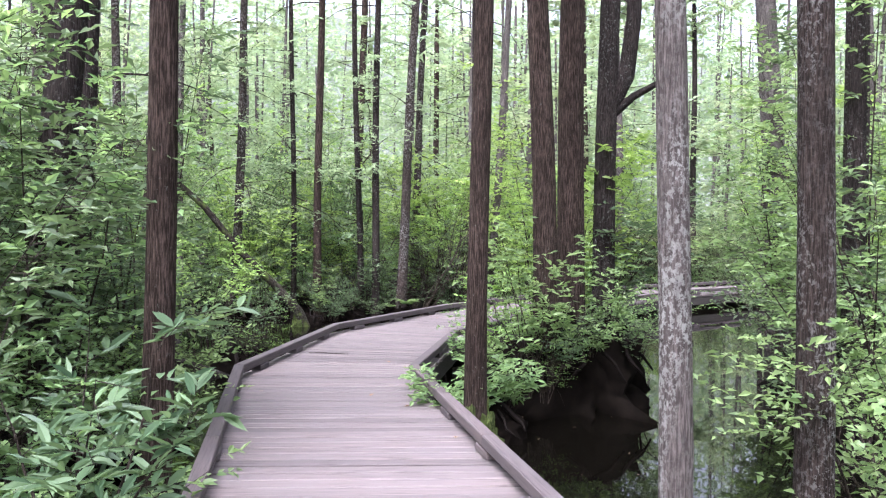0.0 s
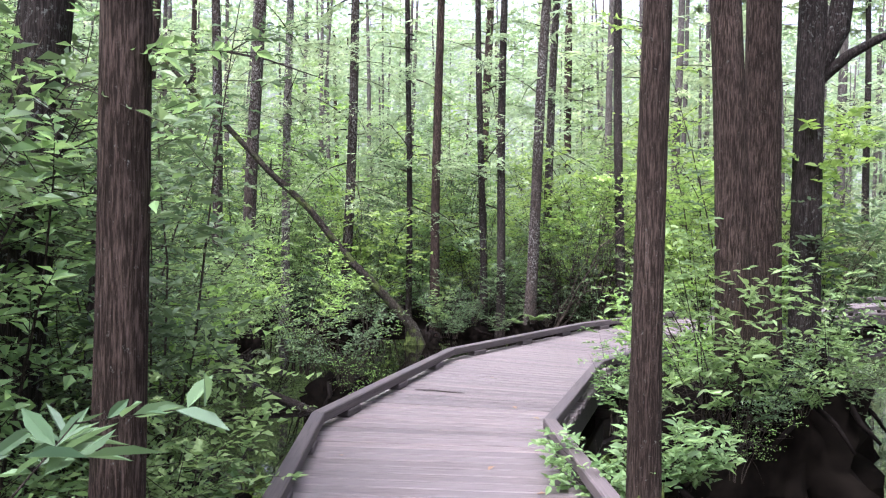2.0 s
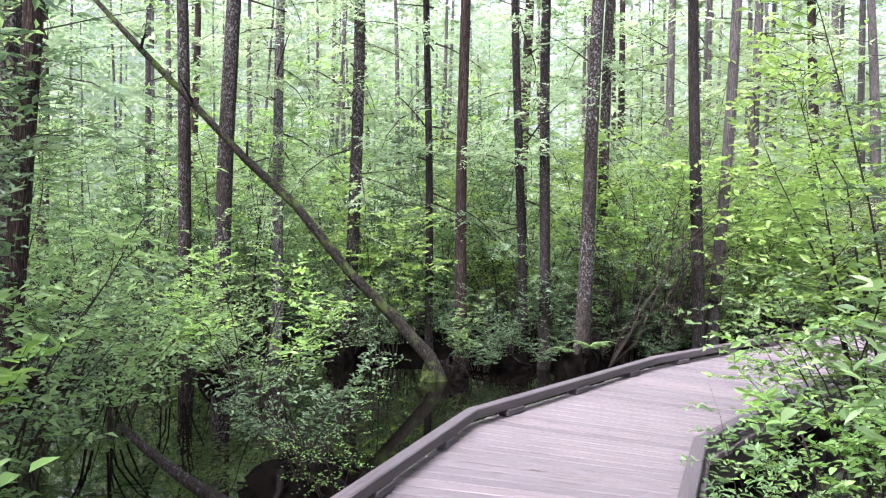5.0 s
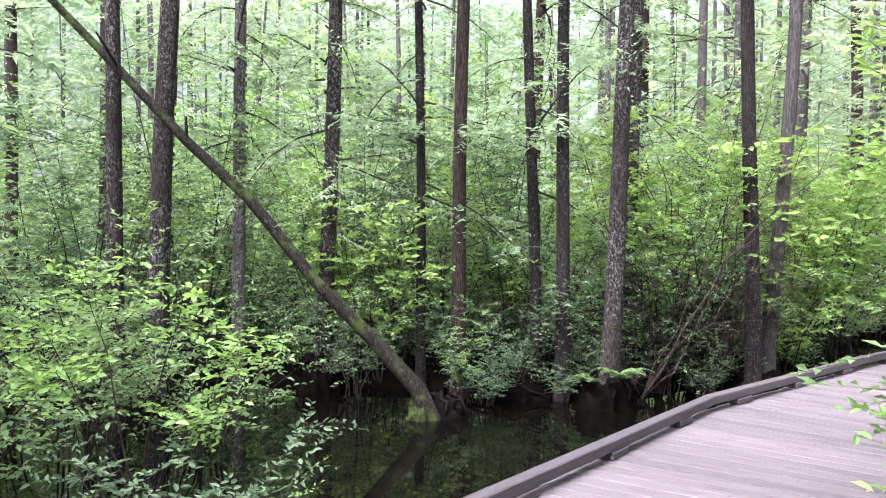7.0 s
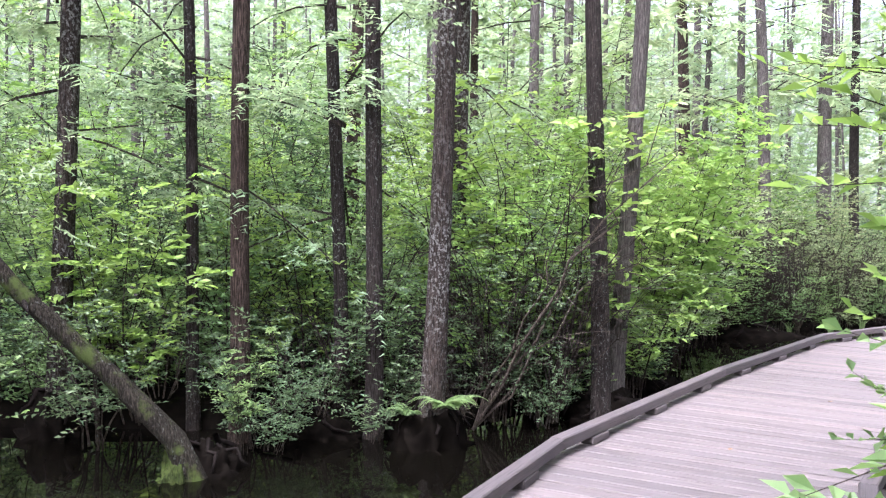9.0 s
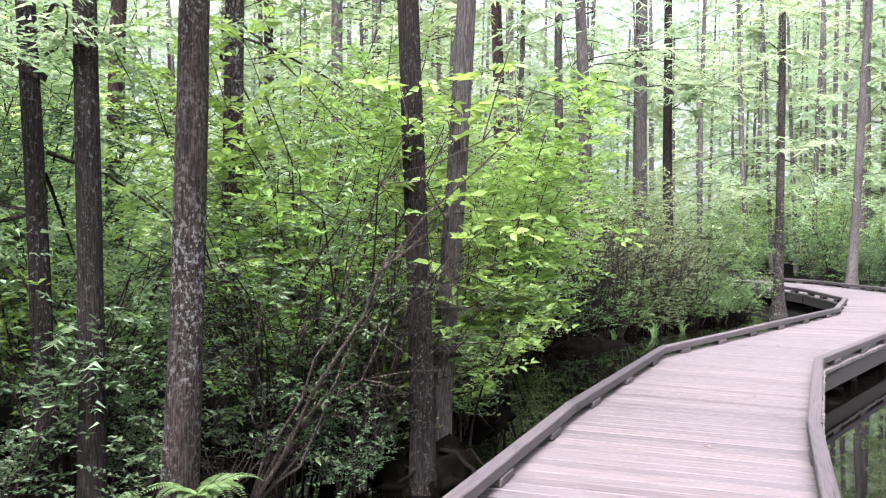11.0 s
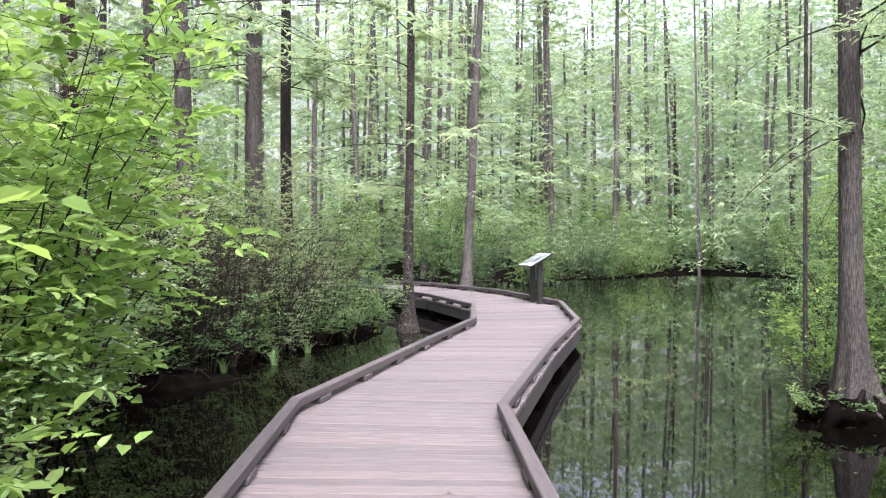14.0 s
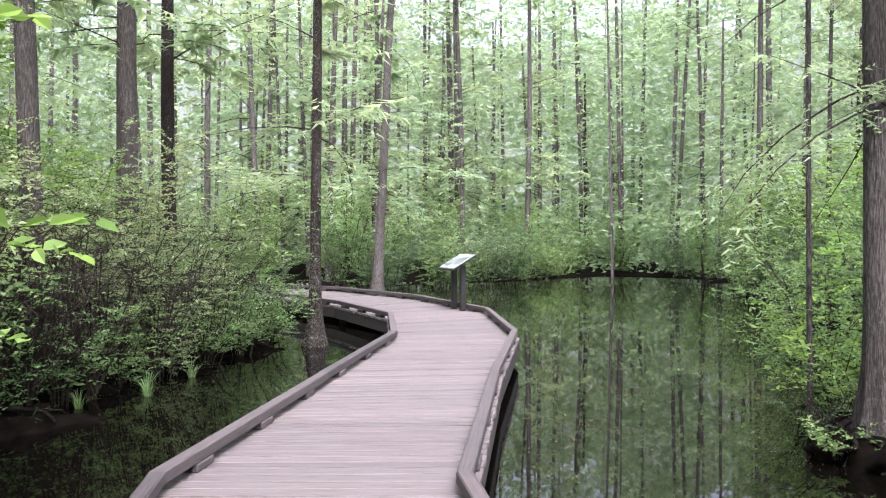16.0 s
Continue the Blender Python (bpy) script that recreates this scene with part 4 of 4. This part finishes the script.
# the root island
for x, y, kind, s in ((10.1, 18.7, "lime_b", 0.8), (9.9, 18.5, "mid_b", 0.7), (10.3, 18.9, "pale_b", 0.7), (11.2, 19.3, "mid_b", 1.0), (9.1, 18.05, "herb", 0.5), (9.0, 18.4, "herb", 0.55), (9.6, 17.8, "herb", 0.5), (9.25, 18.65, "trail", 0.45), (10.9, 18.2, "mid_a", 1.0), (12.0, 18.9, "far_tall", 0.75), (13.0, 20.1, "pale_b", 1.0), (13.8, 19.8, "far_lime", 0.8), (9.3, 18.6, "bare_b", 0.8)):
    plant(kind, x, y, -0.33, s)
# behind the sign and along the far bank
for k in range(60):
    s = k / 59
    a = Vector((17.2, 34.5)).lerp(Vector((36, 39.8)), s * 1.8) if s < 0.56 else Vector((37, 36)).lerp(Vector((14.5, 19.6)), (s - 0.56) / 0.44)
    x, y = a.x + place_rng.normal(0, 0.5) + (0.8 if s >= 0.56 else 0), a.y + place_rng.uniform(0, 1.6) * (1 if s < 0.56 else -1)
    plant(("far_mid", "far_dark", "far_dark", "far_dark", "far_dark", "far_tall")[int(place_rng.integers(6))], x, y, -0.4, place_rng.uniform(0.8, 1.25))
# undergrowth in the woods
placed = 0
while placed < 155:
    x, y = place_rng.uniform(-26, 40), place_rng.uniform(0, 54)
    d = off_deck(x, y)
    if d < 4.6 or d > 27 or wet(x, y) or inside(x, y, [(-3.4, 12), (-3.4, 19), (2, 19), (2, 12)]):
        continue
    if not beside_walk(x, y) and place_rng.uniform() > 0.12:
        continue
    kinds = ("mid_a", "dark_a", "pale_b", "tall", "tall_lime", "far_lime", "tall") if d < 9 else ("far_tall", "far_lime", "far_mid", "far_tall", "far_lime", "far_dark")
    plant(kinds[int(place_rng.integers(len(kinds)))], x, y, -0.4, place_rng.uniform(0.85, 1.35) * (1.0 if d < 9 else 1.2))
    placed += 1

# ---- leaning dead trunk and log in the water ----
lv, lf = [], []
pts = [Vector((-2.45, 15.15, -0.5)), Vector((-2.62, 15.1, -0.07)), Vector((-3.05, 14.98, 0.42)), Vector((-3.58, 14.83, 0.97)), Vector((-4.21, 14.65, 1.78)), Vector((-4.79, 14.51, 2.32)), Vector((-5.4, 14.35, 2.98)), Vector((-6.02, 14.18, 3.64)), Vector((-6.9, 14.0, 4.6))]
tube(lv, lf, [p - pts[0] for p in pts], [0.11, 0.085, 0.07, 0.06, 0.054, 0.048, 0.042, 0.036, 0.025], 12)
leaning = group_root("leaning_trunk", "dead mossy tree trunk leaning out of the swamp water", "dead tree", m=Matrix.Translation(pts[0]))
mesh_object("trunk", lv, lf, BARK_MOSS, leaning, smooth=True)
for k, way in ((5, (0.05, -0.1, 0.22)), (4, (-0.12, 0.08, 0.14)), (3, (0.1, -0.12, -0.1)), (6, (-0.05, -0.3, 0.3)), (7, (0.25, -0.3, 0.12))):
    sv, sf = [], []
    p = pts[k] - pts[0]
    tube(sv, sf, [p, p + Vector(way) * 0.5, p + Vector(way)], [0.022, 0.016, 0.008], 6)
    mesh_object("stub", sv, sf, BARK_DARK, leaning, "broken branch stub")
lv, lf = [], []
tube(lv, lf, [(-4.05, 10.72, -0.02), (-3.7, 10.5, -0.12), (-3.22, 10.22, -0.24), (-2.8, 10.03, -0.33), (-2.4, 9.9, -0.45)], [0.02, 0.035, 0.042, 0.05, 0.06], 10)
tagged(mesh_object("fallen_log", lv, lf, BARK_DARK, smooth=True), "rotten log slanting into the black water", "log")


def hummock(x, y, rx, ry, h, seed, label="dark root mound rising from the black water", material=SOIL, roots=0):
    """A lumpy mound, with roots that run down over it into the water."""
    bm = bmesh.new()
    bmesh.ops.create_icosphere(bm, subdivisions=4, radius=1.0)
    for v in bm.verts:
        n = 1 + 0.3 * noise.noise(v.co * 1.6 + Vector((seed, 0, 0))) + 0.3 * noise.noise(v.co * 4.0 + Vector((0, seed, 0))) + 0.28 * noise.noise(v.co * 9.0 + Vector((0, 0, seed)))
        ridged = 1 + 0.16 * math.sin(math.atan2(v.co.y, v.co.x) * 11 + seed) * max(0, 1 - abs(v.co.z))
        v.co = Vector((v.co.x * rx * n * ridged, v.co.y * ry * n * ridged, v.co.z * h * n))
    me = bpy.data.meshes.new("root_mound")
    bm.to_mesh(me)
    bm.free()
    me.materials.append(material)
    me.polygons.foreach_set("use_smooth", [True] * len(me.polygons))
    ob = new("root_mound", me)
    ob.matrix_basis = pose(x, y, -0.5)
    rng = np.random.default_rng(int(seed * 10) + 3)
    for k in range(roots):
        a = 2 * math.pi * (k + rng.uniform(-0.3, 0.3)) / roots
        pts = []
        for t in (0.25, 0.5, 0.72, 0.9, 1.02):
            w = a + rng.normal(0, 0.12)
            pts.append((math.cos(w) * rx * t, math.sin(w) * ry * t, h * 1.06 * math.sqrt(max(0.0, 1 - (t / 1.2) ** 2)) + rng.normal(0, 0.02)))
        r = rng.uniform(0.01, 0.028)
        v, f = [], []
        tube(v, f, pts, [r, r * 1.1, r, r * 0.8, r * 0.5], 6)
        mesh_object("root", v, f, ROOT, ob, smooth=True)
    return tagged(ob, label, "root mound", "root mounds")


for k, (x, y, rx, ry, h, roots) in enumerate(((1.4, 8.75, 0.78, 0.85, 0.92, 16), (0.4, 7.15, 0.34, 0.45, 0.4, 5), (-2.45, 10.4, 0.42, 0.5, 0.38, 7), (-0.85, 16.25, 0.36, 0.36, 0.5, 9), (0.85, 17.3, 0.45, 0.5, 0.36, 8), (-1.9, 16.5, 0.55, 0.32, 0.36, 7), (9.42, 18.2, 0.6, 0.55, 0.44, 9), (5.6, 25.6, 0.9, 0.5, 0.34, 8), (7.4, 26.7, 0.9, 0.5, 0.34, 8), (1.6, 19.2, 0.4, 0.5, 0.3, 6), (-1.75, 3.6, 0.45, 1.2, 0.28, 0), (-2.6, 6.4, 0.6, 1.2, 0.3, 0), (-4.09, 16.38, 0.3, 0.3, 0.52, 8), (-2.45, 15.35, 0.3, 0.26, 0.34, 6), (4.5, 24.3, 0.8, 0.45, 0.34, 7), (9.0, 27.6, 0.9, 0.5, 0.32, 7), (-5.29, 14.8, 0.26, 0.26, 0.45, 6), (-1.3, 18.4, 0.5, 0.4, 0.4, 5))):
    hummock(x, y, rx, ry, h, k * 3.1, roots=roots)

MOSS = bark("moss_cushion", (0.018, 0.025, 0.008), (0.07, 0.09, 0.026), 0.0, 0.2)
hummock(0.31, 6.62, 0.19, 0.17, 0.52, 40.0, "mossy swollen foot at the base of a cypress", MOSS)
hummock(-2.6, 15.12, 0.14, 0.14, 0.32, 44.0, "green moss cushion at the foot of the leaning trunk", MOSS)

# ---- interpretive sign ----
def sign(x, y, turn):
    root = group_root("information_sign", "low slanted information panel on two dark posts at the curb", "sign", m=pose(x, y, 0, 0, 0, turn))
    for s in (-1, 1):
        part("post", box(0.105, 0.105, 0.9, (s * 0.24, 0.02, 0.45), 0.006), METAL, root)
    slant = pose(0, 0, 0.955, 30, 0, 0)
    for name, bm, mat in (("panel_frame", box(0.86, 0.58, 0.035, bevel=0.006), METAL), ("panel", box(0.81, 0.53, 0.012, (0, 0, 0.017), 0.002), PANEL)):
        face = part(name, bm, mat, root)
        face.matrix_basis = slant
    for i, (px, py, w, h) in enumerate(((-0.2, 0.2, 0.34, 0.04), (0.2, 0.02, 0.3, 0.3), (-0.2, 0.1, 0.32, 0.012), (-0.2, 0.07, 0.32, 0.012), (-0.2, 0.04, 0.3, 0.012), (-0.2, 0.01, 0.32, 0.012), (-0.2, -0.02, 0.28, 0.012), (-0.2, -0.12, 0.3, 0.12))):
        part("print", box(w, h, 0.003, (px, py, 0.0255), 0), INK, face)
    return root


sign(14.06, 27.45, math.degrees(math.atan2(3.5, 1.65)) + 180)

# ---- litter on the deck and the water ----
lrng = np.random.default_rng(41)


def dead_leaf(x, y, z=0.003):
    root = leaf_object("fallen_leaf", [(0, 0, 0)], [(1, 0, 0.05)], [0.06], [0.035], LEAF_BROWN, None, lrng, 0.3, -0.1, 4)
    root.matrix_basis = standing(x, y, z, lrng.uniform(0, 6.28), lrng.uniform(0.7, 1.2))
    tagged(root, "dry brown fallen leaf lying on the deck", "leaf", "fallen leaves")


for x, y in ((-1.56, 7.15), (-0.55, 8.8), (-0.35, 8.45), (-0.48, 9.1), (-0.6, 7.0), (0.1, 5.6), (-0.9, 10.2), (3.9, 17.9), (2.6, 16.4), (-0.1, 13.4), (0.3, 12.6), (6.2, 20.9), (9.3, 23.6), (-0.3, 6.6), (1.2, 14.7), (4.4, 19.2)):
    dead_leaf(x, y)
sv, sf = [], []
tube(sv, sf, [(0, 0, 0), (0.15, 0.01, 0.004), (0.3, -0.005, 0.003), (0.46, 0.015, 0.0)], [0.004, 0.006, 0.006, 0.003], 6)
tagged(mesh_object("twig", sv, sf, BARK_DARK, m=pose(-1.5, 9.4, 0.006, 0, 0, -8)), "thin dark twig lying across the boards", "twig")
P, D, L = [], [], []
for k in range(5200):
    x, y = (lrng.uniform(-6, 16), lrng.uniform(3, 30)) if k < 2200 else (lrng.normal(10.5, 1.6), lrng.normal(20.6, 1.3))
    if off_deck(x, y) > 1.15 and (noise.noise((x * 0.5, y * 0.5, 9)) > 0.1 or (k > 2200 and noise.noise((x * 1.3, y * 1.3, 2)) > 0.1)):
        P.append((x, y, WATER_Z + 0.003)), D.append((lrng.normal(), lrng.normal(), 0.02)), L.append(lrng.uniform(0.012, 0.04))
L = np.array(L)
tagged(leaf_object("floating_litter", P, D, L, L * 0.5, LEAF_BROWN, None, lrng, 0.05, 0.0, 8), "specks of leaf litter floating on the dark water", "litter", kind="stuff")

# ---- far woods ----
frng = np.random.default_rng(51)
v, f, P, D, L = [], [], [], [], []
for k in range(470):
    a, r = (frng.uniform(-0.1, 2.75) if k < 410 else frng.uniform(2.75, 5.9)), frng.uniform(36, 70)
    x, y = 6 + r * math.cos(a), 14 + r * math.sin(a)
    if wet(x, y) or off_deck(x, y) < 14:
        continue
    h, w = frng.uniform(15, 24), frng.uniform(0.05, 0.15)
    lx, ly = frng.normal(0, 0.4), frng.normal(0, 0.4)
    if k % 2 == 0:
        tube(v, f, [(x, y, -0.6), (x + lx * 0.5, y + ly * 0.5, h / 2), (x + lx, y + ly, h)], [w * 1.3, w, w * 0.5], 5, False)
    for j in range(60):
        z = frng.uniform(1.5, h) if frng.uniform() < 0.75 else frng.uniform(-0.3, 3.0)
        cx, cy = x + frng.normal(0, 2.4), y + frng.normal(0, 2.4)
        if wet(cx, cy) or off_deck(cx, cy) < 15:
            continue
        for i in range(16):
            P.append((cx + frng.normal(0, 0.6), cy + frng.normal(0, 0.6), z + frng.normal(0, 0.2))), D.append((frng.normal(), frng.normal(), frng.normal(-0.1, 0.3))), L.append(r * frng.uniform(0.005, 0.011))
L = np.array(L)
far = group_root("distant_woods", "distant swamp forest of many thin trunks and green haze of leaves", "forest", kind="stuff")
mesh_object("trunk", v, f, BARK_GREY_HAZED, far)
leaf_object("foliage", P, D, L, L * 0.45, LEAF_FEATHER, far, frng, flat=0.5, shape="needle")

# ---- painted hazy distance ----
# Haze is painted into the ring wall's streaked colour, and the wall glows.
m, nt, b, ln = base_material("painted_haze_backdrop")
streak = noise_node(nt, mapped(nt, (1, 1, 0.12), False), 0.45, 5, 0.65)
painted_haze = ramp(nt, streak, [(0.3, (0.07, 0.082, 0.062)), (0.55, (0.11, 0.124, 0.101)), (0.75, (0.165, 0.175, 0.155))])
ln.new(painted_haze, b.inputs["Base Color"])
ln.new(painted_haze, b.inputs["Emission Color"])
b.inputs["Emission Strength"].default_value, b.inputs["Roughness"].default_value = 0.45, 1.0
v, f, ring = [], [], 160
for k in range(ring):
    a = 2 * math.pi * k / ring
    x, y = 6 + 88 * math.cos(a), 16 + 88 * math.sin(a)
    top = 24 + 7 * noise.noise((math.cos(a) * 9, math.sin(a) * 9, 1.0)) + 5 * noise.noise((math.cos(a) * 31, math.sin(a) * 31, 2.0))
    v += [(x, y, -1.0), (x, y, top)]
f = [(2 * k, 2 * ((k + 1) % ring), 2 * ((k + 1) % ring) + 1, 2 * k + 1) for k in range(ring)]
tagged(mesh_object("backdrop", v, f, m), "glowing backdrop ring painted as pale hazy green forest distance", "forest", kind="structure")
